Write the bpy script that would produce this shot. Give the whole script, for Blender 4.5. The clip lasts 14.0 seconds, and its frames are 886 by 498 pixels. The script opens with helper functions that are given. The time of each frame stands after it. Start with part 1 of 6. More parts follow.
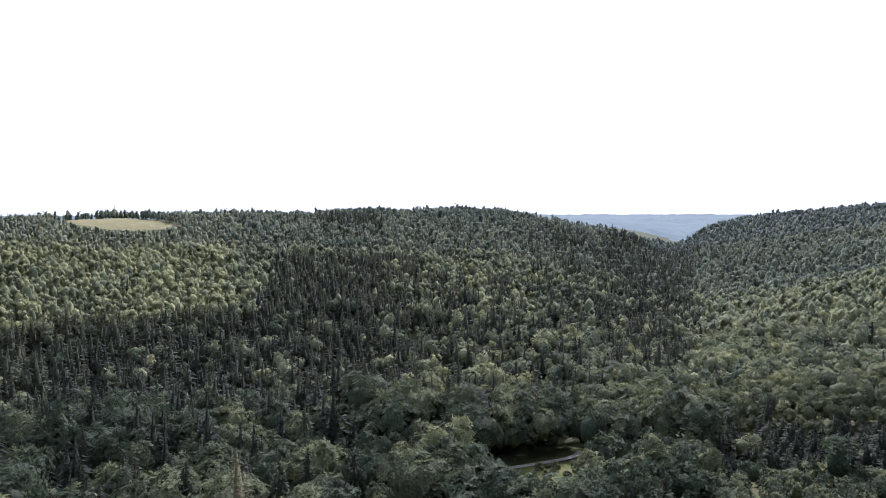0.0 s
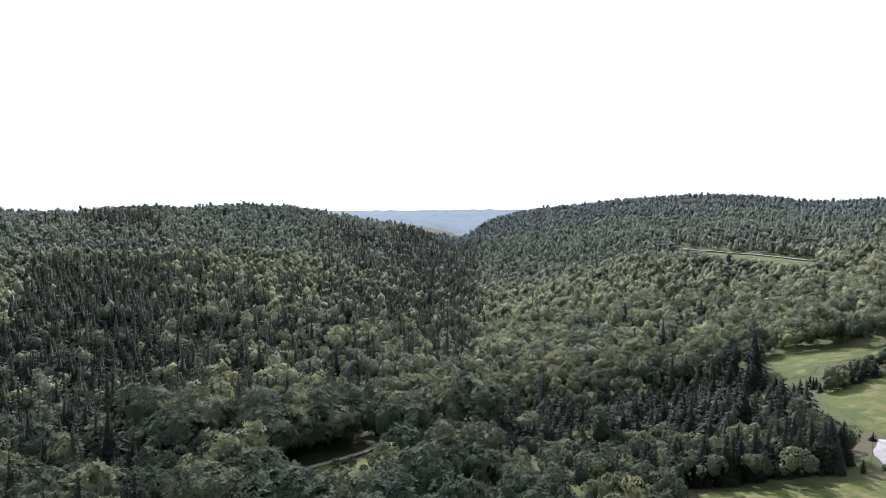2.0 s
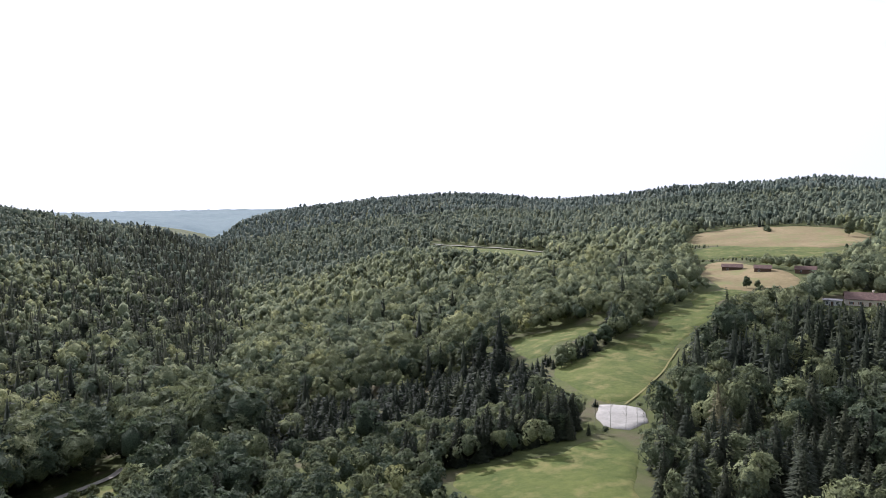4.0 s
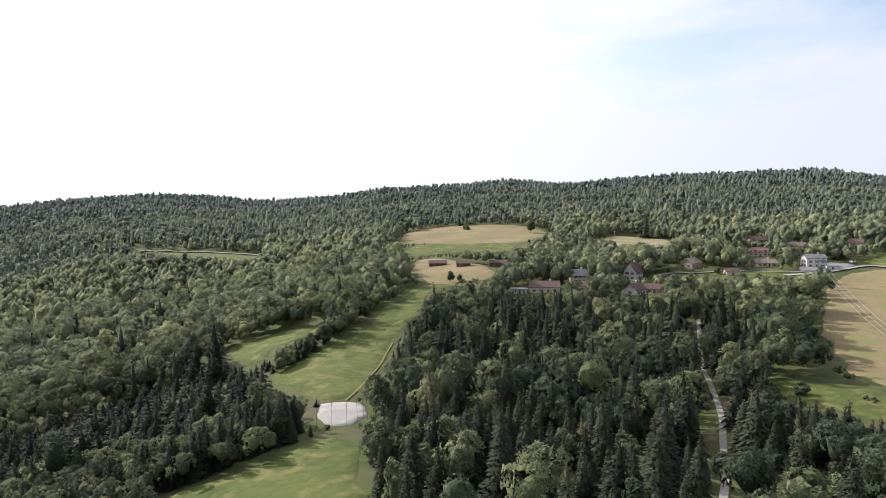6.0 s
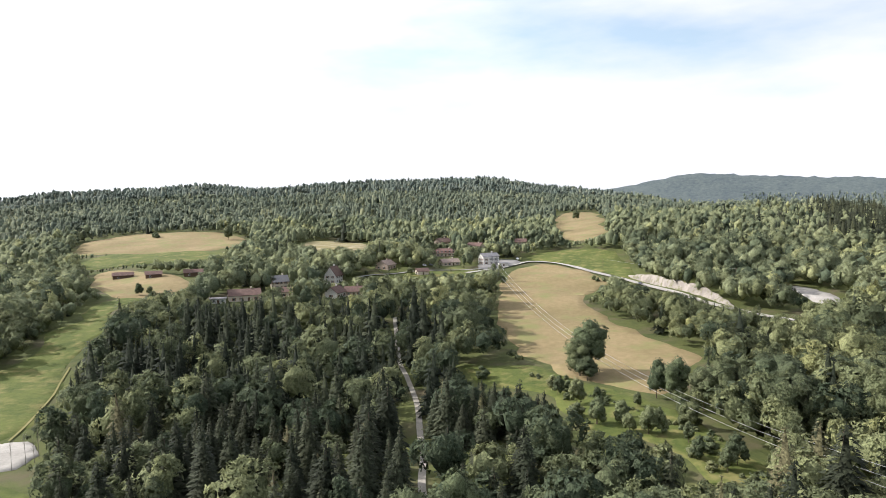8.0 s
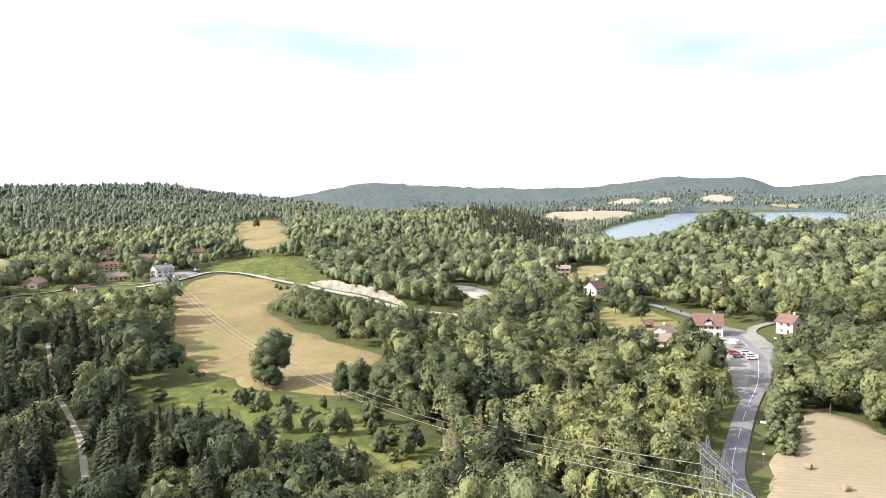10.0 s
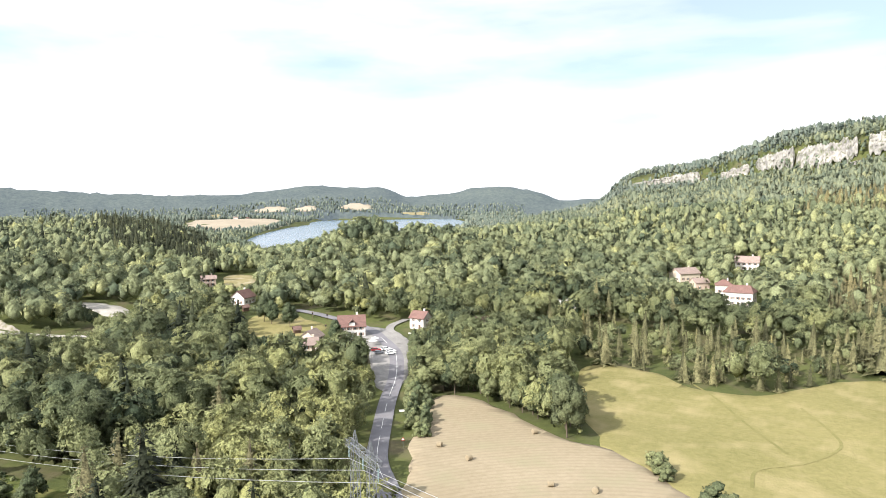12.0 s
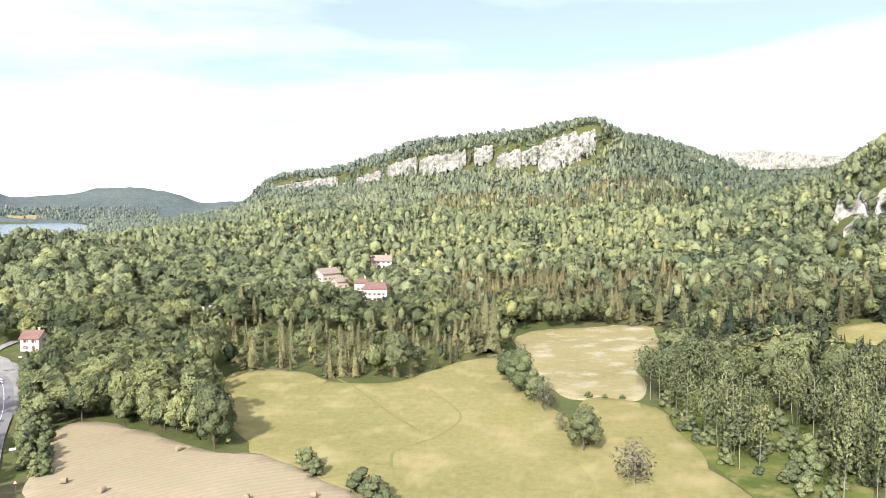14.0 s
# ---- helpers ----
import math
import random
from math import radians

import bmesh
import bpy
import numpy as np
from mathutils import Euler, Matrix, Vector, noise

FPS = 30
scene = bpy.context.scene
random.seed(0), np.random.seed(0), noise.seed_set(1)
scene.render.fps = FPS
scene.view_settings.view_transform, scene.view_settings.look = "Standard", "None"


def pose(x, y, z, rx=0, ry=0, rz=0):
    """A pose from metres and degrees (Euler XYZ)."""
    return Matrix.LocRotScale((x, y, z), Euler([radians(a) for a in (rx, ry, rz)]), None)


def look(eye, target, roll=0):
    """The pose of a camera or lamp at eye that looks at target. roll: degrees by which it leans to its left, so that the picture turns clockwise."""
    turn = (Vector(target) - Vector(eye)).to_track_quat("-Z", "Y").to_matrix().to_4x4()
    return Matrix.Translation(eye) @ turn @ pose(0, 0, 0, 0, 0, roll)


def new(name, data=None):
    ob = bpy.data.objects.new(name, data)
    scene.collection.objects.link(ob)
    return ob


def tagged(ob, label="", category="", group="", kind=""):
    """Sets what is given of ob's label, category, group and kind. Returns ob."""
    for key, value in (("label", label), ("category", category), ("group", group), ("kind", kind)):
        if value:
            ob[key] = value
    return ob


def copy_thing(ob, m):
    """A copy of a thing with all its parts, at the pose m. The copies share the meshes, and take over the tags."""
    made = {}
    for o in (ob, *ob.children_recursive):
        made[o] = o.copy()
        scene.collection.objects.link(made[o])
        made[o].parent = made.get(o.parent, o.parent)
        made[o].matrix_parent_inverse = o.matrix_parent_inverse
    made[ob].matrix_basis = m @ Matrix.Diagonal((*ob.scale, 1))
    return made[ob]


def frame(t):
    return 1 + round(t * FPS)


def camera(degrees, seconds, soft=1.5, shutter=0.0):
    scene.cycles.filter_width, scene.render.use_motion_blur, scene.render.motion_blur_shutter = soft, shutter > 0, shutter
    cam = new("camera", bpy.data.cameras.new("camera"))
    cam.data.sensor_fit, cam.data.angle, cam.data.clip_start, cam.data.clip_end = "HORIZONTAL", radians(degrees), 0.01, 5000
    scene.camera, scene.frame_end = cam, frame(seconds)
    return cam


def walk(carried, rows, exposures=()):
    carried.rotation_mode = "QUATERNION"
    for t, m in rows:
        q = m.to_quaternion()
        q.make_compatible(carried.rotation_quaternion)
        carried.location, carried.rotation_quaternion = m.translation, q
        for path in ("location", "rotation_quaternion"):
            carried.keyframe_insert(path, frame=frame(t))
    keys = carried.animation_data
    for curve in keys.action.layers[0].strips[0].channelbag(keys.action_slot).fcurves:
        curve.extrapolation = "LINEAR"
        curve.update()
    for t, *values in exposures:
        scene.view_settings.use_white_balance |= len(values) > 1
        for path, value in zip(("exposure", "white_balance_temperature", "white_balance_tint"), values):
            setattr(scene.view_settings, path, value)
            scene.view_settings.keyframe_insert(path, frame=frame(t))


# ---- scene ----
# ---------------------------------------------------------------- camera
EYE = Vector((0.0, 0.0, 60.0))
cam = camera(65.1, 14.0, soft=0.85)
# seconds, heading (clockwise from +y), pitch, lean to the left
HEADINGS = [
    (0.0, 0.00, -3.30, -0.07), (0.5, 3.94, -3.38, -0.18), (1.0, 7.93, -3.45, -0.28), (1.5, 12.40, -3.56, -0.33),
    (2.0, 17.14, -3.65, -0.41), (2.5, 21.96, -3.75, -0.53), (2.7, 23.92, -3.79, -0.56), (4.8, 45.82, -4.10, -0.86),
    (5.0, 48.21, -4.15, -0.86), (5.5, 54.11, -4.18, -0.86), (6.0, 60.07, -4.16, -0.85), (6.5, 66.16, -4.13, -0.87),
    (7.0, 72.30, -4.13, -0.87), (7.5, 78.43, -4.11, -0.88), (7.7, 80.87, -4.10, -0.86), (9.8, 107.48, -3.80, -0.78),
    (10.0, 110.38, -3.78, -0.75), (10.5, 117.63, -3.68, -0.71), (11.0, 124.78, -3.60, -0.67), (11.5, 131.87, -3.53, -0.62),
    (12.0, 138.99, -3.47, -0.58), (12.5, 146.16, -3.46, -0.57), (13.0, 153.39, -3.46, -0.52), (13.5, 160.64, -3.47, -0.48),
    (14.0, 167.81, -3.50, -0.42),
]


def facing(heading, pitch):
    h, p = radians(heading), radians(pitch)
    return Vector((math.sin(h) * math.cos(p), math.cos(h) * math.cos(p), math.sin(p)))


walk(cam, [(t, look(EYE, EYE + facing(h, p), lean)) for t, h, p, lean in HEADINGS],
     [(0.0, 0.33, 5350, 24), (2.5, 0.42, 5450, 21), (5.0, 0.28, 5800, 17), (7.5, 0.45, 6000, 14), (10.0, 0.94, 6250, 12), (12.0, 0.92, 6200, 11), (14.0, 0.94, 6150, 11)])
# ---------------------------------------------------------------- sky and sun
SUN_BEARING, SUN_HEIGHT = 8.0, 35.0
world = bpy.data.worlds.new("summer_sky")
scene.world = world
world.use_nodes = True
wn, wl = world.node_tree.nodes, world.node_tree.links
wn.clear()
sky = wn.new("ShaderNodeTexSky")
sky.sky_type, sky.sun_disc = "NISHITA", False
sky.sun_elevation, sky.sun_rotation = radians(SUN_HEIGHT), radians(SUN_BEARING)
sky.altitude, sky.air_density, sky.dust_density, sky.ozone_density = 600, 1.0, 0.8, 1.2
coord, stretch = wn.new("ShaderNodeTexCoord"), wn.new("ShaderNodeMapping")
stretch.inputs["Scale"].default_value = (1.0, 1.6, 5.5)
stretch.inputs["Rotation"].default_value = (0.25, 0.12, 0.4)
veil = wn.new("ShaderNodeTexNoise")
veil.inputs["Scale"].default_value, veil.inputs["Detail"].default_value, veil.inputs["Roughness"].default_value = 1.5, 7, 0.5


def calc(op, a, b=None, c=None):
    m = wn.new("ShaderNodeMath")
    m.operation, m.use_clamp = op, False
    for k, v in enumerate((a, b, c)):
        if v is None:
            continue
        if isinstance(v, bpy.types.NodeSocket):
            wl.new(v, m.inputs[k])
        else:
            m.inputs[k].default_value = v
    return m.outputs[0]


wl.new(coord.outputs["Generated"], stretch.inputs["Vector"])
wl.new(stretch.outputs["Vector"], veil.inputs["Vector"])
toward = wn.new("ShaderNodeVectorMath")  # 1 towards the sun, -1 away from it
toward.operation = "DOT_PRODUCT"
wl.new(coord.outputs["Generated"], toward.inputs[0])
toward.inputs[1].default_value = facing(SUN_BEARING, SUN_HEIGHT)
near_sun = calc("POWER", calc("MAXIMUM", toward.outputs["Value"], 0.0), 2.0)
axes = wn.new("ShaderNodeSeparateXYZ")
wl.new(coord.outputs["Generated"], axes.inputs[0])
low = calc("MAXIMUM", calc("SUBTRACT", 1.0, calc("MULTIPLY", axes.outputs["Z"], 5.0)), 0.0)  # haze along the horizon
cover = calc("MULTIPLY_ADD", calc("SUBTRACT", veil.outputs["Fac"], 0.46), 3.0, 0.23)
cover = calc("ADD", cover, calc("MULTIPLY", near_sun, 0.9))
cover = calc("ADD", cover, calc("MULTIPLY", low, 0.95))
cover = calc("ADD", cover, calc("MULTIPLY", calc("MAXIMUM", calc("ADD", toward.outputs["Value"], 0.45), 0.0), 0.62))
cover = calc("MINIMUM", calc("MAXIMUM", cover, 0.36), 1.0)
dim = wn.new("ShaderNodeMix")
dim.data_type, dim.blend_type = "RGBA", "MULTIPLY"
dim.inputs["Factor"].default_value = 1.0
lift = calc("MULTIPLY_ADD", calc("MAXIMUM", calc("ADD", toward.outputs["Value"], 0.5), 0.0), 0.68, 0.86)  # the clear sky pales towards the sun
pale = wn.new("ShaderNodeCombineColor")
for key, v in (("Red", 0.95), ("Green", 1.05), ("Blue", 0.93)):
    wl.new(calc("MULTIPLY", lift, v), pale.inputs[key])
wl.new(pale.outputs["Color"], dim.inputs["B"])
wl.new(sky.outputs["Color"], dim.inputs["A"])
white = wn.new("ShaderNodeCombineColor")
bright = calc("MULTIPLY_ADD", near_sun, 6.4, 6.9)
for key, v in (("Red", 1.0), ("Green", 1.0), ("Blue", 1.0)):
    wl.new(calc("MULTIPLY", bright, v), white.inputs[key])
cloud = wn.new("ShaderNodeMix")
cloud.data_type = "RGBA"
wl.new(cover, cloud.inputs["Factor"])
wl.new(dim.outputs["Result"], cloud.inputs["A"])
wl.new(white.outputs["Color"], cloud.inputs["B"])
back = wn.new("ShaderNodeBackground")
back.inputs["Strength"].default_value = 0.102
wout = wn.new("ShaderNodeOutputWorld")
wl.new(cloud.outputs["Result"], back.inputs["Color"])
wl.new(back.outputs["Background"], wout.inputs["Surface"])

sun_data = bpy.data.lights.new("sun", "SUN")
sun_data.energy, sun_data.angle, sun_data.color = 5.0, radians(0.53), (1.0, 0.93, 0.82)
sun = new("sun", sun_data)
sun.matrix_world = look(facing(SUN_BEARING, SUN_HEIGHT) * 1000, (0, 0, 0))
# ---------------------------------------------------------------- the lie of the land
# Bearings are clockwise from +y, distances from the origin. The ground near the origin is close to z = 0.
LAKE_Z, EYE_Z = 8.0, 60.0
LAKE = [(830, -690), (760, -575), (716, -486), (790, -535), (890, -590), (960, -620), (1182, -800), (1528, -1120), (1782, -1385), (2200, -1750), (2300, -1960), (2170, -2150), (2000, -2290), (1800, -2160),
        (1500, -1850), (1180, -1440), (960, -1010)]
RINGS = [  # distance, then bearing: height
    (120, {-60: -10, 0: -8, 30: -5, 60: -2, 90: -4, 120: -3, 150: 0, 180: 0, 210: 2}),
    (220, {-60: -25, 0: -28, 15: -26, 35: -16, 50: -5, 75: -8, 90: -3, 120: -2, 150: 0, 180: 1, 210: 6}),
    (400, {-60: -44, 0: -46, 15: -44, 35: -26, 55: 4, 75: 7, 90: 4, 105: 4, 120: 4, 135: 4, 150: 4, 180: 4, 192: 10, 210: 25}),
    (650, {-60: -14, 0: -16, 12: -28, 20: -44, 35: -12, 60: 16, 75: 20, 90: 17, 104: 32, 115: 30, 119: 16, 125: 10, 129: 18, 133: 33, 135.7: 23, 137.3: 27,
           141: 25, 145: 28, 155: 34, 180: 42, 190: 45, 196: 60, 198: 82, 200: 99, 203: 118, 215: 120}),
]
CREST_WEST = [(-60, 1000, 42), (-32, 1000, 41), (-24, 1100, 44), (-17, 1100, 46), (-8, 1150, 48), (-4, 1200, 51), (4.5, 1250, 51), (8, 1300, 33),
              (12, 1350, 17), (15.5, 1450, -6), (18.7, 1750, -36)]
CREST_NORTH = [(21, 1850, 5), (23.6, 1900, 27), (27.5, 1900, 45), (33, 1900, 61), (38, 1900, 67), (41, 1900, 65), (46, 1900, 48), (51, 1800, 58)]
CREST_EAST = [(56, 1700, 74), (62, 1700, 82), (65.6, 1700, 90), (70, 1700, 80), (75, 1700, 90), (84, 1750, 100), (88, 1800, 102), (92, 1700, 82),
              (98.5, 1600, 60), (104, 1100, 40), (113, 950, 40), (117, 950, 34)]
CREST_LAKE = [(121, 1000, 10), (126, 1000, 9), (135, 1000, 9), (142, 1000, 10), (146, 1300, 26), (149, 1600, 40), (151.5, 1800, 58)]
CREST_SOUTH = [(154, 1900, 124), (160.7, 1750, 160), (166, 1550, 194), (172.7, 1450, 196), (178, 1400, 205), (181, 1400, 196), (185.6, 1400, 172),
               (189.3, 1400, 140), (191, 1400, 118), (193, 1350, 106), (197, 1250, 103), (203, 1150, 160), (215, 1100, 180)]
CREST = CREST_WEST + CREST_NORTH + CREST_EAST + CREST_LAKE + CREST_SOUTH
FAR_CREST = [(94, 0.2), (98.4, 0.5), (101.6, 1.1), (104.3, 1.5), (111, 1.15), (113.6, 1.0), (121, 0.85), (125, 1.1), (128.4, 1.48), (131, 1.35), (134, 1.3),
             (136.2, 0.62), (139.2, 0.8), (141.7, 1.3), (143.5, 1.42), (146.4, 1.05), (148.9, 0.25), (151, 0.3), (156, 0.0)]  # bearing, degrees above the level
FAR_HILLS = [(194, 2500, 225, 220, 250), (198, 2550, 190, 160, 250)]  # bearing, distance, top, width across the bearing, width along it
# bearing, foot and top of the limestone wall below the southern crest, in degrees above the level
CLIFF = [(152.5, 0.9, 1.2), (154.2, 1.3, 2.1), (159.2, 1.5, 2.5), (162.7, 1.9, 3.3), (165.7, 2.5, 4.2), (169.6, 2.8, 4.7), (172, 3.2, 5.1), (174.5, 2.9, 5.2), (176.7, 2.8, 5.6),
         (180, 3.6, 6.25), (182, 4.6, 5.6)]
# its bare faces, with woods between them: bearings, foot at both ends, brow at both ends, in degrees above the level
FACES = [(154.2, 156.2, 1.25, 1.45, 1.7, 2.0), (155.9, 159.3, 1.45, 1.6, 1.95, 2.55), (159.6, 160.2, 1.5, 1.6, 1.9, 2.0), (160.7, 162.8, 1.7, 2.2, 2.35, 3.0), (163.2, 165.8, 2.45, 2.6, 3.3, 4.2),
         (165.9, 167.9, 2.3, 2.7, 3.9, 4.35), (167.6, 169.8, 2.8, 3.2, 4.2, 4.65), (168.6, 170.6, 2.5, 2.75, 2.8, 3.0), (170.4, 172.0, 3.3, 3.7, 4.8, 5.05), (172.2, 174.3, 3.0, 3.1, 4.0, 4.7),
         (173.6, 176.8, 3.2, 3.7, 4.1, 5.4), (175.6, 178.2, 2.7, 3.1, 4.1, 5.3), (176.6, 178.8, 4.6, 4.9, 5.4, 5.95), (177.6, 180.3, 3.1, 4.4, 5.2, 6.2)]
KNOLLS = [(127, 3330, 34, 420, 420), (133, 3450, 26, 380, 380), (121.5, 2250, 22, 330, 330), (105.5, 436, 9, 42, 20), (133.2, 560, 12, 60, 70), (149, 345, 9, 40, 40), (141, 470, 9, 70, 60)]


def inside(x, y, poly):
    """Which places lie in the polygon."""
    px, py = np.array([p[0] for p in poly], float), np.array([p[1] for p in poly], float)
    res = np.zeros(np.shape(x), bool)
    for i in range(len(px)):
        j = i - 1
        cross = (py[i] > y) != (py[j] > y)
        dy = py[j] - py[i] if py[j] != py[i] else 1e-9
        res ^= cross & (x < (px[j] - px[i]) * (y - py[i]) / dy + px[i])
    return res


def bear(bearing, distance):
    return distance * math.sin(radians(bearing)), distance * math.cos(radians(bearing))


def soft_step(u):
    u = np.clip(u, 0, 1)
    return u * u * (3 - 2 * u)


def glide(x, xs, ys):
    """Smooth interpolation that keeps flat at each knot's own slope (monotone cubic)."""
    xs, ys = np.asarray(xs, float), np.asarray(ys, float)
    h, d = np.diff(xs), np.diff(ys) / np.diff(xs)
    m = np.zeros_like(ys)
    same = d[:-1] * d[1:] > 0
    m[1:-1][same] = 2 * d[:-1][same] * d[1:][same] / (d[:-1][same] + d[1:][same])
    x = np.clip(x, xs[0], xs[-1])
    i = np.clip(np.searchsorted(xs, x) - 1, 0, len(xs) - 2)
    u = (x - xs[i]) / h[i]
    return ((1 + 2 * u) * (1 - u) ** 2 * ys[i] + u * (1 - u) ** 2 * h[i] * m[i] + u * u * (3 - 2 * u) * ys[i + 1] + u * u * (u - 1) * h[i] * m[i + 1])


def waves(x, y, size, seed):
    """A few crossed sines: a cheap rolling of about +-1."""
    r = np.random.RandomState(seed)
    total = 0
    for _ in range(6):
        a, k, p = r.uniform(0, 6.28), 6.28 / size * r.uniform(0.6, 1.7), r.uniform(0, 6.28)
        total = total + np.sin((x * math.cos(a) + y * math.sin(a)) * k + p)
    return total / 3.5


def crest_at(bearing):
    b = [c[0] for c in CREST]
    return glide(bearing, b, [c[1] for c in CREST]), glide(bearing, b, [c[2] for c in CREST])


def land(x, y):
    """The ground's height, for arrays of places."""
    x, y = np.asarray(x, float), np.asarray(y, float)
    d = np.hypot(x, y)
    b = np.degrees(np.arctan2(x, y))
    b = np.where(b < -75, b + 360, b)  # -75 .. 285; the side behind is closed by blending below
    back = soft_step((b - 215) / 60)
    bb = np.clip(b, -60, 215)
    knots = [(np.full_like(d, 0.0), np.full_like(d, -6.0))]
    for ring, heights in RINGS:
        z = glide(bb, list(heights), list(heights.values()))
        z0 = list(heights.values())[0]
        knots.append((np.full_like(d, float(ring)), z * (1 - back) + z0 * back))
    cd, cz = crest_at(bb)
    c0 = CREST[0]
    cd, cz = cd * (1 - back) + c0[1] * back, cz * (1 - back) + c0[2] * back
    z650 = knots[-1][1]
    on = soft_step((bb - 152.5) / 3) * soft_step((183 - bb) / 2)
    cb = [c[0] for c in CLIFF]
    foot = EYE_Z + cd * 0.82 * np.tan(np.radians(glide(bb, cb, [c[1] for c in CLIFF])))
    brow = EYE_Z + cd * 0.845 * np.tan(np.radians(glide(bb, cb, [c[2] for c in CLIFF])))
    knots.append((cd * 0.82, (z650 + (cz - z650) * 0.70) * (1 - on) + foot * on))
    knots.append((cd * 0.845, (z650 + (cz - z650) * 0.75) * (1 - on) + brow * on))
    knots += [(cd, cz), (cd * 1.25, cz * 0.55 + 2), (np.full_like(d, 3200.0), np.full_like(d, 4.0)), (np.full_like(d, 6000.0), np.full_like(d, 10.0))]
    ds, zs = np.stack([k[0] for k in knots]), np.stack([k[1] for k in knots])
    slope = np.diff(zs, axis=0) / np.diff(ds, axis=0)
    m = np.zeros_like(zs)
    a, c = slope[:-1], slope[1:]
    m[1:-1] = np.where(a * c > 0, 2 * a * c / np.where(a * c > 0, a + c, 1), 0)
    z = np.zeros_like(d)
    for i in range(len(knots) - 1):
        here = (d >= ds[i]) & (d <= ds[i + 1])
        h = ds[i + 1] - ds[i]
        u = np.clip((d - ds[i]) / h, 0, 1)
        v = ((1 + 2 * u) * (1 - u) ** 2 * zs[i] + u * (1 - u) ** 2 * h * m[i] + u * u * (3 - 2 * u) * zs[i + 1] + u * u * (u - 1) * h * m[i + 1])
        z = np.where(here, v, z)
    tops = EYE_Z + 3900 * np.tan(np.radians(glide(bb, [c[0] for c in FAR_CREST], [c[1] for c in FAR_CREST])))
    span = soft_step((bb - 93) / 3) * soft_step((158 - bb) / 4)
    z = z + span * np.maximum(tops - z, 0) * np.exp(-((d - 3900) / 330) ** 2)
    for hb, hd, top, across, along in FAR_HILLS:
        hx, hy = bear(hb, hd)
        s, c = math.sin(radians(hb)), math.cos(radians(hb))
        q = ((x - hx) * s + (y - hy) * c) / along
        p = ((x - hx) * c - (y - hy) * s) / across
        z = np.maximum(z, z + (top - z) * np.exp(-(p * p + q * q)))
    for hb, hd, top, across, along in KNOLLS:
        hx, hy = bear(hb, hd)
        z = z + top * np.exp(-(((x - hx) / across) ** 2 + ((y - hy) / along) ** 2))
    rough = np.clip((d - 250) / 900, 0, 1)
    z = z + waves(x, y, 260, 3) * 3.2 * rough + waves(x, y, 90, 4) * 0.9 * np.clip((d - 60) / 300, 0.15, 1)
    z = np.where((b > 95) & (b < 153) & (d > 820), np.maximum(z, LAKE_Z + 0.7), z)  # the shores stay above the water
    return np.where(inside(x, y, LAKE), np.minimum(z, LAKE_Z - 2.5), z)
# ---------------------------------------------------------------- materials
def material(name, rough=0.8, metal=0.0):
    mat = bpy.data.materials.new(name)
    mat.use_nodes = True
    nodes, links = mat.node_tree.nodes, mat.node_tree.links
    bsdf = nodes["Principled BSDF"]
    bsdf.inputs["Roughness"].default_value, bsdf.inputs["Metallic"].default_value = rough, metal
    bsdf.inputs["Specular IOR Level"].default_value = 0.15
    return mat, nodes, links, bsdf


def noise_node(nodes, links, scale, detail=4, rough=0.55, stretch=(1, 1, 1)):
    co, mp, tx = nodes.new("ShaderNodeTexCoord"), nodes.new("ShaderNodeMapping"), nodes.new("ShaderNodeTexNoise")
    mp.inputs["Scale"].default_value = stretch
    tx.inputs["Scale"].default_value, tx.inputs["Detail"].default_value, tx.inputs["Roughness"].default_value = scale, detail, rough
    links.new(co.outputs["Object"], mp.inputs["Vector"])
    links.new(mp.outputs["Vector"], tx.inputs["Vector"])
    return tx.outputs["Fac"]


def ramp(nodes, links, fac, *stops):
    r = nodes.new("ShaderNodeValToRGB")
    while len(r.color_ramp.elements) < len(stops):
        r.color_ramp.elements.new(0.5)
    for e, (at, col) in zip(r.color_ramp.elements, stops):
        e.position, e.color = at, (*col, 1)
    links.new(fac, r.inputs["Fac"])
    return r.outputs["Color"]


def blend(nodes, links, a, b, fac=0.5, mode="MIX"):
    m = nodes.new("ShaderNodeMix")
    m.data_type, m.blend_type = "RGBA", mode
    for key, v in (("A", a), ("B", b), ("Factor", fac)):
        if isinstance(v, bpy.types.NodeSocket):
            links.new(v, m.inputs[key])
        elif key == "Factor":
            m.inputs[key].default_value = v
        else:
            m.inputs[key].default_value = (*v, 1)
    return m.outputs["Result"]


def bump(nodes, links, bsdf, fac, strength, distance):
    b = nodes.new("ShaderNodeBump")
    b.inputs["Strength"].default_value, b.inputs["Distance"].default_value = strength, distance
    links.new(fac, b.inputs["Height"])
    links.new(b.outputs["Normal"], bsdf.inputs["Normal"])


